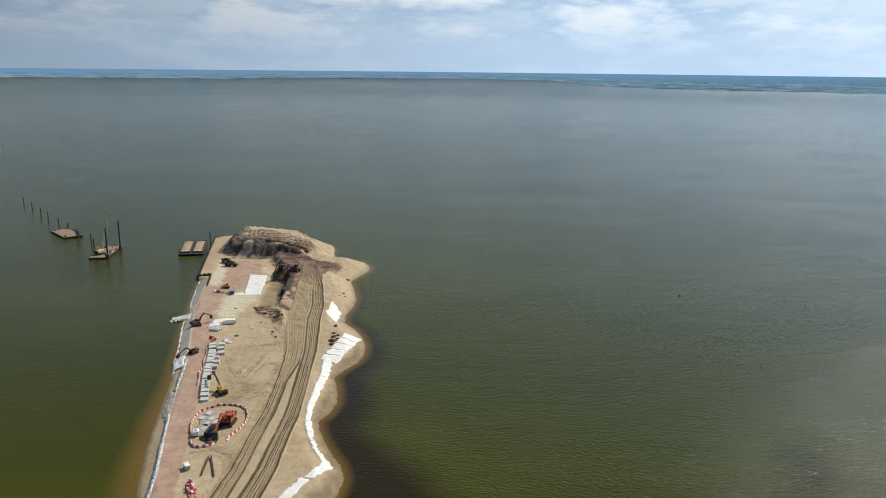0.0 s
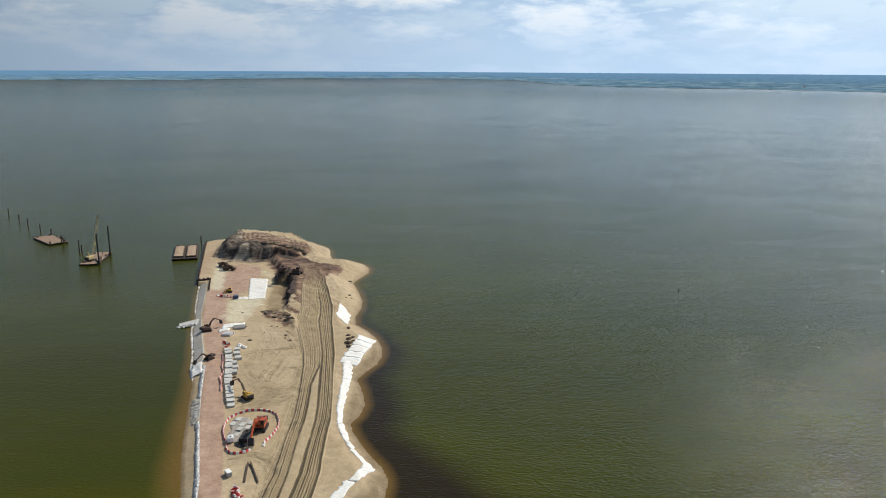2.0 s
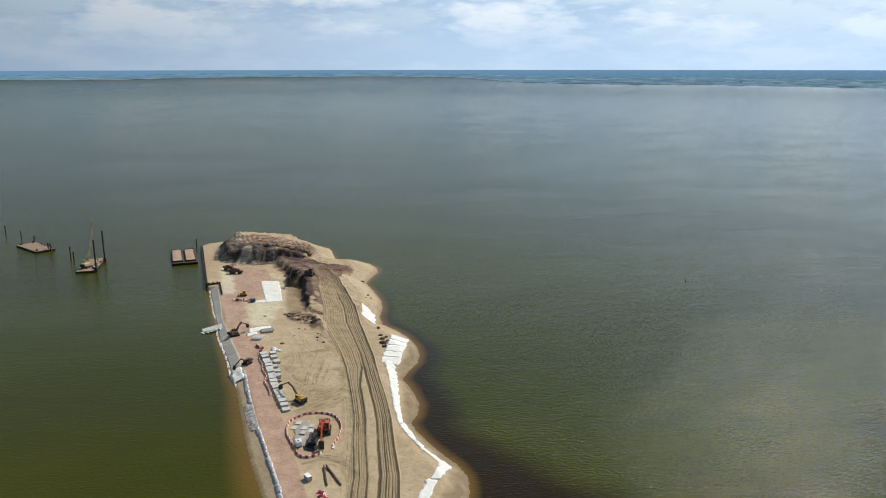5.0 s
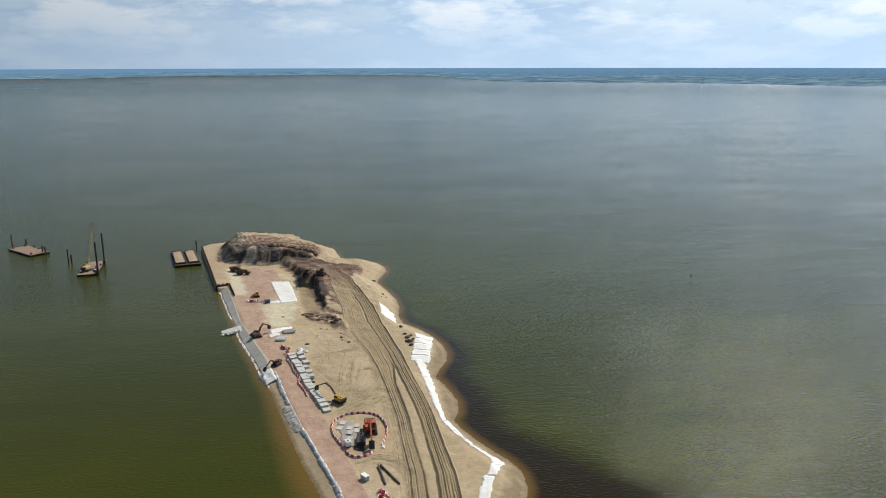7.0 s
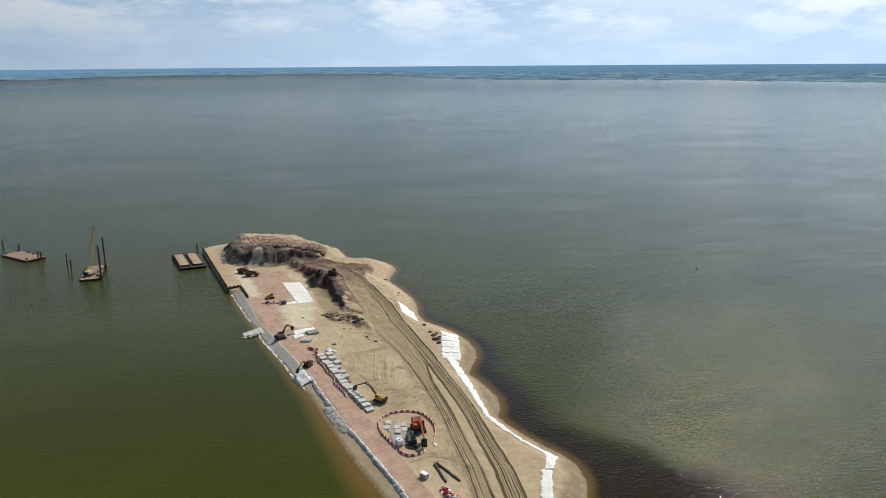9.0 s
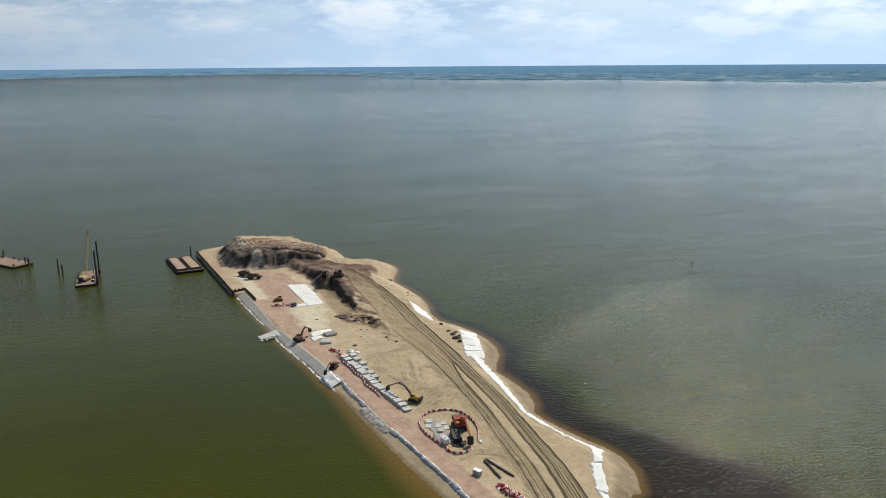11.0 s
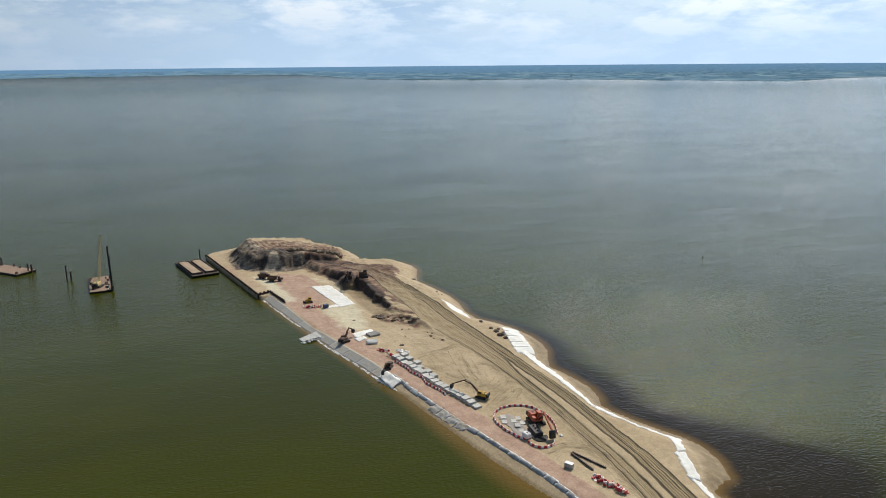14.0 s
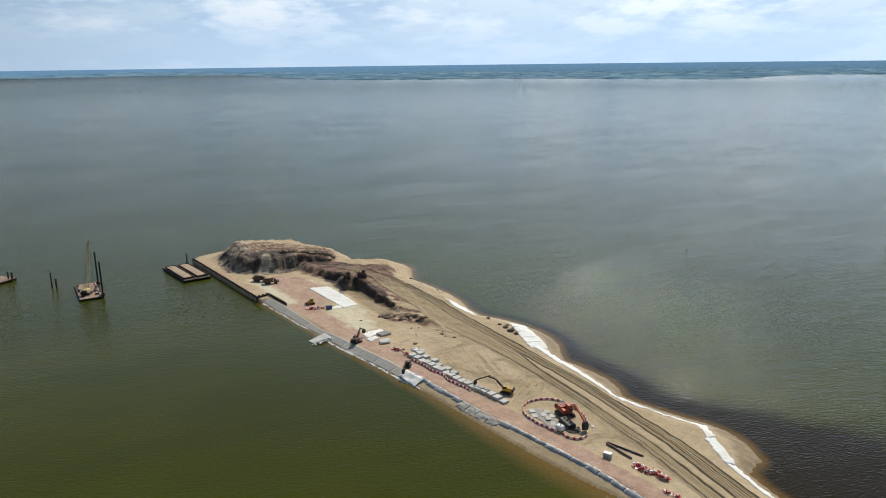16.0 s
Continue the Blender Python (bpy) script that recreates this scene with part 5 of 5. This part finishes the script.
# ---- plant inside the ring ----


def generator():
    # oversized, so its black bulk and hoses also stand in for the excavator's shadow
    ob = thing("pump_unit", "black pump unit with hoses inside the ring, also filling in for shadow", "pump", on(-81.4, 231.8, -95) @ Matrix.Scale(1.25, 4))
    bm = bmesh.new()
    box(bm, 5.2, 2.3, 1.1, (0, 0, 0.3), bevel=0.1)
    part("housing", bm, BLACK, ob)
    bm = bmesh.new()
    box(bm, 5.8, 2.5, 0.3, (0, 0, 0))
    part("skid", bm, STEEL, ob)
    for k in range(3):
        bm = bmesh.new()
        tube(bm, (-1.6 + k * 1.4, 0, 1.35), (-1.6 + k * 1.4, 0, 1.8), 0.25, 10)
        part("vent", bm, STEEL, ob)
    for k in range(4):
        bm = bmesh.new()
        pts = [Vector((2.4 + math.cos(a) * (1.0 + 0.5 * k), math.sin(a) * (1.4 + 0.25 * k), 0.25)) for a in np.linspace(-1.6, 1.7, 12)]
        for a, b in zip(pts, pts[1:]):
            tube(bm, a, b, 0.14, 6)
        part("hose", bm, BLACK, ob)


generator()


def white_cabin():
    ob = thing("site_tank", "white rounded site tank at the gap in the ring", "tank", on(-86.0, 229.6, -72))
    bm = bmesh.new()
    box(bm, 2.6, 2.2, 1.9, (0, 0, 0.15), bevel=0.3)
    part("body", bm, WHITE_PAINT, ob)
    bm = bmesh.new()
    box(bm, 2.4, 2.0, 0.15, (0, 0, 0))
    part("base_frame", bm, STEEL, ob)
    bm = bmesh.new()
    tube(bm, (0.3, 0, 2.0), (0.3, 0, 2.2), 0.3, 10)
    part("cap", bm, BLACK, ob)


white_cabin()


def heap(name, label, category, mat, x, y, rx, ry, rz, seed, group=""):
    bm = bmesh.new()
    bmesh.ops.create_icosphere(bm, subdivisions=3, radius=1)
    for v in bm.verts:
        n = noise.noise(v.co * 1.6 + Vector((seed, 0, 0))) * 0.35 + noise.noise(v.co * 4 + Vector((0, seed, 0))) * 0.15
        v.co *= 1 + n
        v.co = Vector((v.co.x * rx, v.co.y * ry, max(v.co.z, -0.25) * rz))
    ob = part(name, bm, mat, None, label)
    ob.matrix_basis = pose(x, y, at_ground(x, y), 0, 0, seed * 40)
    return tagged(ob, "", category, group)


for k, (x, y, r) in enumerate(((-54, 328, 1.2), (-53.4, 323.5, 1.6), (-51.6, 325, 1.0), (-53.2, 318.6, 1.8), (-51.2, 320.5, 1.0), (-52.8, 314.5, 1.5), (-54.6, 338, 1.1))):
    heap("soil_mound", "small dark soil heap on the beach", "soil mound", SOIL, x, y, r, r * 0.8, r * 0.55, k + 1, "soil heaps on the beach")
for k, (x, y, r) in enumerate(((-74.6, 226.8, 0.9), (-101.6, 318.2, 1.9), (-99.4, 316, 1.4))):
    heap("plastic_bundle", "crumpled white plastic bundle on the sand", "bundle", WHITE, x, y, r, r * 0.7, r * 0.6, k + 20, "white bundles")
for k, (x, y, r) in enumerate(((-96.5, 283.5, 0.9), (-97.2, 280.8, 0.7), (-104.5, 343.8, 0.9), (-83, 330, 0.9), (-80, 323, 0.8), (-98.5, 325, 1.1), (-58, 390, 1.0), (-56.5, 386, 0.6), (-59.2, 384, 0.5), (-60, 423, 1.4), (-110, 365, 0.8))):
    heap("soil_mound", "small dark soil clod lying on the sand", "soil mound", SOIL, x, y, r, r * 0.8, r * 0.5, k + 40, "soil clods inland")


CARGO_SOIL = worn("olive_brown_soil", (0.20, 0.15, 0.095), 0.95, 0.0, (0.10, 0.08, 0.05), 0.5, 0.5, 0.1)
for k in range(17):
    f = k / 16
    x, y = -121 + 29 * f + 0.5 * math.sin(k * 2.3), 484 - 15 * f ** 1.8 + 0.9 * math.sin(k * 1.7)
    heap("soil_mound", "brown soil heap tipped on the raised plateau", "soil mound", CARGO_SOIL if k % 4 else SOIL, x, y, 1.5 + 0.3 * (k % 3), 1.9, 1.15 + 0.3 * (k % 2), k + 60, "soil heaps on the plateau")


rng = random.Random(31)
for k in range(34):
    f = rng.random()
    x, y = -99 + f * 16 + rng.uniform(-1.5, 1.5), 367 - f * 17 + rng.uniform(-3.5, 3.5)
    r = rng.uniform(0.35, 1.15)
    heap("soil_mound", "dark soil clod below the earth bank", "soil mound", SOIL if k % 3 else CARGO_SOIL, x, y, r * 1.4, r, r * 0.6, k + 90, "soil clods below the bank")
for k in range(7):
    x, y = rng.uniform(-96, -80), rng.uniform(326, 350)
    r = rng.uniform(0.25, 0.6)
    heap("soil_mound", "small dark soil clod lying on the sand", "soil mound", SOIL, x, y, r * 1.3, r, r * 0.5, k + 120, "soil clods inland")


def rolls(x, y, a, count, length, mat, label, r=0.55):
    ob = thing("fabric_rolls", label, "rolls", on(x, y, a), "fabric rolls by the road")
    for k in range(count):
        bm = bmesh.new()
        tube(bm, (-length / 2 + 0.3 * (k % 2), k * r * 2.05, r), (length / 2 + 0.3 * (k % 2), k * r * 2.05, r), r, 12)
        ro = part("roll", bm, mat, ob)
        bm = bmesh.new()
        tube(bm, (-length / 2 + 0.3 * (k % 2) - 0.05, k * r * 2.05, r), (length / 2 + 0.3 * (k % 2) + 0.05, k * r * 2.05, r), r * 0.25, 8)
        part("core", bm, STEEL, ro)
    return ob


rolls(-106.6, 340.6, 15, 4, 5.4, GREY_MAT, "grey wrapped fabric rolls lying side by side")
rolls(-110.6, 331.0, -12, 4, 4.6, WHITE, "white fabric rolls lying side by side", 0.5)
sheet([(-115.6, 347), (-105.8, 350.5), (-105.2, 346.5), (-115, 341)], "white fabric sheet unrolled beside the road", group="white sheets inland", seed=60)
sheet([(-116.2, 341), (-111.4, 341.8), (-111, 338), (-115.4, 336.6)], "white fabric sheet unrolled beside the road", group="white sheets inland", seed=61, lift=0.2)
sheet([(-117.2, 298.2), (-113.2, 298.6), (-110.6, 288.4), (-115.0, 287)], "crumpled white fabric at the water's edge", group="white sheets at the shore", seed=64, lift=0.7, wrinkle=0.35)


def blue_tank():
    ob = thing("fuel_tank", "dark blue fuel tank on skids in the yard", "tank", on(-118.7, 389.4, 10))
    bm = bmesh.new()
    box(bm, 2.6, 2.0, 1.7, (0, 0, 0.2), bevel=0.12)
    part("body", bm, BLUE, ob)
    for s in (-0.8, 0.8):
        bm = bmesh.new()
        box(bm, 2.8, 0.2, 0.2, (0, s, 0))
        part("skid", bm, STEEL, ob)


blue_tank()

# ---- vessels ----


def hull_mesh(bm, length, wide, deep, rake):
    """A barge's hull along x, its deck at z 0."""
    slab(bm, [(-length / 2, 0), (length / 2, 0), (length / 2, -0.5), (length / 2 - rake, -deep), (-length / 2 + rake, -deep), (-length / 2, -0.5)], -wide / 2, wide / 2)


def hopper_barge(m, seed, label):
    ob = thing("hopper_barge", label, "barge", m, "barges at the quay")
    L, W = 38.0, 7.9
    bm = bmesh.new()
    hull_mesh(bm, L, W, 3.0, 3.0)
    part("hull", bm, BLACK, ob)
    bm = bmesh.new()
    box(bm, L - 0.1, W - 0.1, 0.06, (0, 0, 0.0))
    part("deck", bm, STEEL, ob)
    for s in (-1, 1):
        bm = bmesh.new()
        box(bm, 32.0, 0.25, 1.1, (0, s * 3.05, 0.06))
        part("coaming", bm, STEEL, ob)
        bm = bmesh.new()
        box(bm, 0.25, 6.3, 1.1, (s * 16, 0, 0.06))
        part("coaming", bm, STEEL, ob)
        for x in (-17.6, 17.6):
            bm = bmesh.new()
            tube(bm, (x, s * 2.6, 0.06), (x, s * 2.6, 0.6), 0.16, 8)
            tube(bm, (x, s * 2.6, 0.55), (x, s * 2.6, 0.65), 0.24, 8)
            part("bollard", bm, BLACK, ob)
    n = 18
    bm = bmesh.new()
    vs = [[bm.verts.new((-15.8 + 31.6 * i / n, -2.92 + 5.84 * j / 8, 0.55 + 0.5 * math.sin(math.pi * j / 8) * (0.6 + 0.4 * noise.noise(Vector((i * 0.4, j * 0.5, seed)))))) for i in range(n + 1)] for j in range(9)]
    for j in range(8):
        for i in range(n):
            bm.faces.new((vs[j][i], vs[j][i + 1], vs[j + 1][i + 1], vs[j + 1][i]))
    load = part("sand_load", bm, CARGO, None, "dry brown sand filling the barge hold", True)
    load.matrix_basis = m
    tagged(load, "", "sand")
    return ob


BARGE_A = heading(8.6, -36.5)
hopper_barge(pose(-179.8, 497.6, 1.3, 0, 0, BARGE_A), 1, "dark steel hopper barge loaded with sand")
hopper_barge(pose(-171.9, 499.0, 1.3, 0, 0, BARGE_A), 2, "dark steel hopper barge moored against the quay")


def mooring_pile(x, y, top, r=0.32, label="dark steel mooring pile standing in the water"):
    ob = thing("mooring_pile", label, "pile", pose(x, y, 0), "mooring piles")
    bm = bmesh.new()
    tube(bm, (0, 0, -3), (0, 0, top), r, 10)
    part("shaft", bm, STEEL, ob)
    bm = bmesh.new()
    tube(bm, (0, 0, top), (0, 0, top + 0.25), r * 1.3, 10)
    part("cap", bm, BLACK, ob)


for x, y, top in ((-383, 661, 5.6), (-363, 638, 5.6), (-341, 611, 5.6), (-326, 594, 5.6), (-305, 569.5, 6.0), (-291, 556.5, 5.0), (-248.8, 504, 8.6), (-246.4, 502.4, 5.2), (-272.8, 532, 5.4), (-270.6, 530, 5.0), (-172.4, 524.5, 6.2)):
    mooring_pile(x, y, top, 0.42 if top > 5.5 else 0.5)


def deck_barge():
    m = pose(-284.0, 539.6, 1.1, 0, 0, heading(22, -23))
    ob = thing("deck_barge", "flat dark barge with a sandy deck and fenders", "barge", m)
    L, W = 31.0, 13.0
    bm = bmesh.new()
    hull_mesh(bm, L, W, 2.4, 2.0)
    part("hull", bm, BLACK, ob)
    bm = bmesh.new()
    box(bm, L - 0.6, W - 0.6, 0.08)
    part("deck", bm, DECK, ob)
    for k in range(9):
        for s in (-1, 1):
            bm = bmesh.new()
            tube(bm, (-13 + k * 3.25, s * 6.45, -0.35), (-13 + k * 3.25, s * 6.75, -0.35), 0.5, 10)
            part("tyre_fender", bm, BLACK, ob)
    for x, y, sx, sy, sz in ((-14, 4.5, 1.6, 1.2, 1.3), (-13.5, -4, 1.2, 1.6, 0.9), (13.5, 5, 1.4, 1.0, 1.0), (13.2, -4.8, 1.2, 1.2, 1.2), (2, 5.6, 1.8, 0.8, 0.9), (-4, 5.8, 1.2, 0.7, 1.6)):
        bm = bmesh.new()
        box(bm, sx, sy, sz, (x, y, 0.08), bevel=0.08, top=(0.8, 0.8))
        part("winch", bm, STEEL, ob)


deck_barge()


def crane_pontoon():
    ax = heading(-2.8, 30)
    m = pose(-230.0, 484.4, 1.0, 0, 0, ax)
    ob = thing("crane_pontoon", "dark work pontoon with two tall spud legs", "pontoon", m)
    L, W = 32.0, 11.5
    bm = bmesh.new()
    hull_mesh(bm, L, W, 2.4, 1.2)
    part("hull", bm, BLACK, ob)
    bm = bmesh.new()
    box(bm, L - 0.5, W - 0.5, 0.08)
    part("deck", bm, DECK, ob)
    inv = m.inverted()
    for x, y, top in ((-222.6, 470.4, 20.3), (-224.6, 494.4, 20.6)):
        p = inv @ Vector((x, y, 0))
        bm = bmesh.new()
        tube(bm, (p.x, p.y, -5), (p.x, p.y, top - 1.0), 0.48, 12)
        sp = part("spud", bm, BLACK, ob)
        bm = bmesh.new()
        box(bm, 1.8, 1.8, 1.8, (p.x, p.y, 0.08), bevel=0.1)
        part("spud_guide", bm, STEEL, sp)
    rng = random.Random(21)
    for k in range(16):
        bm = bmesh.new()
        s = rng.uniform(0.5, 1.4)
        box(bm, s * 1.4, s, s * rng.uniform(0.5, 1.1), (rng.uniform(-14.5, 14.5), rng.choice([-4.6, -4.0, 4.2, 4.7]) + rng.uniform(-0.4, 0.4), 0.08), (0, 0, rng.uniform(0, 90)), 0.05, (0.9, 0.85))
        part("deck_gear", bm, (STEEL, WHITE_PAINT, BLACK, DECK)[k % 4], ob)
    for k in range(10):
        for s in (-1, 1):
            bm = bmesh.new()
            tube(bm, (-14 + k * 3.1, s * 5.7, -0.35), (-14 + k * 3.1, s * 6.0, -0.35), 0.5, 10)
            part("tyre_fender", bm, BLACK, ob)
    # the crane on its deck
    foot = Vector((-230.4, 477.6, 1.08))
    tip = Vector((-226.7, 486.4, 29.2))
    a = heading(tip.x - foot.x, tip.y - foot.y)
    cm = pose(*foot, 0, 0, a)
    cr = thing("crawler_crane", "faded yellow crawler crane with a raised lattice boom", "crane", cm)
    for s in (-1, 1):
        bm = bmesh.new()
        slab(bm, [(-2.4, 0), (2.4, 0), (2.8, 0.4), (2.5, 0.95), (-2.5, 0.95), (-2.8, 0.4)], s * 1.8 - 0.4, s * 1.8 + 0.4)
        part("track", bm, BLACK, cr)
    bm = bmesh.new()
    box(bm, 3.0, 3.2, 0.6, (0, 0, 0.5), bevel=0.1)
    part("undercarriage", bm, BLACK, cr)
    bm = bmesh.new()
    box(bm, 5.2, 3.0, 2.0, (-1.0, 0, 1.2), bevel=0.2, top=(0.95, 0.95))
    part("house", bm, PALE_YELLOW, cr)
    bm = bmesh.new()
    box(bm, 1.4, 3.1, 1.8, (-3.6, 0, 1.1), bevel=0.15)
    part("counterweight", bm, BLACK, cr)
    bm = bmesh.new()
    box(bm, 1.5, 1.2, 1.9, (1.6, 1.1, 1.2), bevel=0.08, top=(0.8, 0.95))
    cab = part("cab", bm, PALE_YELLOW, cr)
    bm = bmesh.new()
    box(bm, 1.42, 1.22, 0.9, (1.64, 1.1, 1.95), top=(0.86, 0.97))
    part("window", bm, GLASS, cab)
    root = Vector((1.4, 0, 1.6))
    end = cm.inverted() @ tip
    end.y = 0
    bm = bmesh.new()
    d = (end - root).normalized()
    side = Vector((-d.z, 0, d.x))
    n = 22
    chords = []
    for k in range(n + 1):
        f = k / n
        half = 0.45 * min(1.0, 0.25 + f * 6, 0.25 + (1 - f) * 6)
        c = root.lerp(end, f)
        chords.append([c + side * half * sx + Vector((0, half * sy, 0)) for sx, sy in ((-1, -1), (1, -1), (1, 1), (-1, 1))])
    for p, q in zip(chords, chords[1:]):
        for k in range(4):
            beam(bm, p[k], q[k], 0.12, 0.12)
            beam(bm, p[k], q[(k + 1) % 4], 0.07, 0.07)
    part("lattice_boom", bm, PALE_YELLOW, cr)
    bm = bmesh.new()
    frame_top = Vector((-2.4, 0, 6.2))
    for s in (-0.9, 0.9):
        beam(bm, (0.2, s, 3.1), frame_top + Vector((0, s * 0.5, 0)), 0.2, 0.2)
        beam(bm, (-2.8, s, 3.1), frame_top + Vector((0, s * 0.5, 0)), 0.2, 0.2)
    part("gantry", bm, PALE_YELLOW, cr)
    bm = bmesh.new()
    for s in (-0.35, 0.35):
        tube(bm, frame_top + Vector((0, s, 0)), end + Vector((-0.3, s, 0)), 0.05, 6)
    tube(bm, end + Vector((0.3, 0, 0)), (end.x + 0.3, 0, 3.0), 0.06, 6)
    part("cable", bm, BLACK, cr)
    bm = bmesh.new()
    box(bm, 0.7, 0.5, 1.0, (end.x + 0.3, 0, 2.1), bevel=0.1)
    part("hook_block", bm, BLACK, cr)


crane_pontoon()


def buoy():
    ob = thing("buoy", "small dark marker buoy floating on the lake", "buoy", pose(129.5, 402.3, 0))
    bm = bmesh.new()
    tube(bm, (0, 0, -0.5), (0, 0, 0.5), 0.5, 12, 0.36)
    part("float", bm, BLACK, ob)
    bm = bmesh.new()
    tube(bm, (0, 0, 0.5), (0, 0, 0.9), 0.07, 8)
    part("mast", bm, BLACK, ob)


buoy()

# ---- far woods ----


def far_woods():
    rng = np.random.RandomState(4)
    mat, t, b = material("hazy_woods_glow", 1.0)
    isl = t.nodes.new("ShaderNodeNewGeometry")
    # air haze painted in: each belt glows in one of these blue tones
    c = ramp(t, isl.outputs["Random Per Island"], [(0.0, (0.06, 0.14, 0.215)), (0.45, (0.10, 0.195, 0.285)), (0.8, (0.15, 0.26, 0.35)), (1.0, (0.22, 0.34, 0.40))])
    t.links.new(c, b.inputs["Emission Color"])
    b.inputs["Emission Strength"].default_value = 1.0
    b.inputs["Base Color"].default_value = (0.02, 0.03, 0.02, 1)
    v, q = [], []
    for k in range(2200):
        az = rng.uniform(-36, 62)
        R0 = np.interp(az, FAR_AZ, FAR_R)
        R = R0 * (1.01 + 0.5 * rng.rand() ** 1.8)
        r, z = far_fold(np.array([R]))
        r, z = float(r[0]), float(z[0])
        s = r / R
        length, high = rng.uniform(40, 330) * s, rng.uniform(1.5, 8) * s
        a = radians(az)
        cx, cy = MIDDLE[0] + r * math.sin(a), MIDDLE[1] + r * math.cos(a)
        tx, ty = math.cos(a), -math.sin(a)
        m = 7
        base_i = len(v)
        for i in range(m + 1):
            f = i / m * 2 - 1
            h = high * max(0.05, (1 - f * f)) * rng.uniform(0.6, 1.15)
            for off, hh in ((-6 * s, 0), (0, h), (6 * s, 0)):
                v.append((cx + tx * f * length / 2 + off * math.sin(a), cy + ty * f * length / 2 + off * math.cos(a), z + hh + 0.4))
        for i in range(m):
            p = base_i + i * 3
            q += [(p, p + 3, p + 4, p + 1), (p + 1, p + 4, p + 5, p + 2)]
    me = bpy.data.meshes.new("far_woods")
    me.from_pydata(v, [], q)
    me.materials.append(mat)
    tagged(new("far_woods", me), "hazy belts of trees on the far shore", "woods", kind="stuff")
    # a white building on the far shore
    R = 5750.0
    a = math.atan2(2026 - MIDDLE[0], 3794 - MIDDLE[1])
    r, z = far_fold(np.array([R]))
    ob = thing("far_house", "white house far off on the low shore", "house", pose(MIDDLE[0] + float(r[0]) * math.sin(a), MIDDLE[1] + float(r[0]) * math.cos(a), float(z[0]) + 0.8, 0, 0, -math.degrees(a)))
    bm = bmesh.new()
    box(bm, 16, 12, 9)
    part("wall", bm, WHITE_PAINT, ob)
    bm = bmesh.new()
    slab(bm, [(-9, 9), (9, 9), (0, 13)], -6.4, 6.4)
    part("roof", bm, WHITE_PAINT, ob)


far_woods()
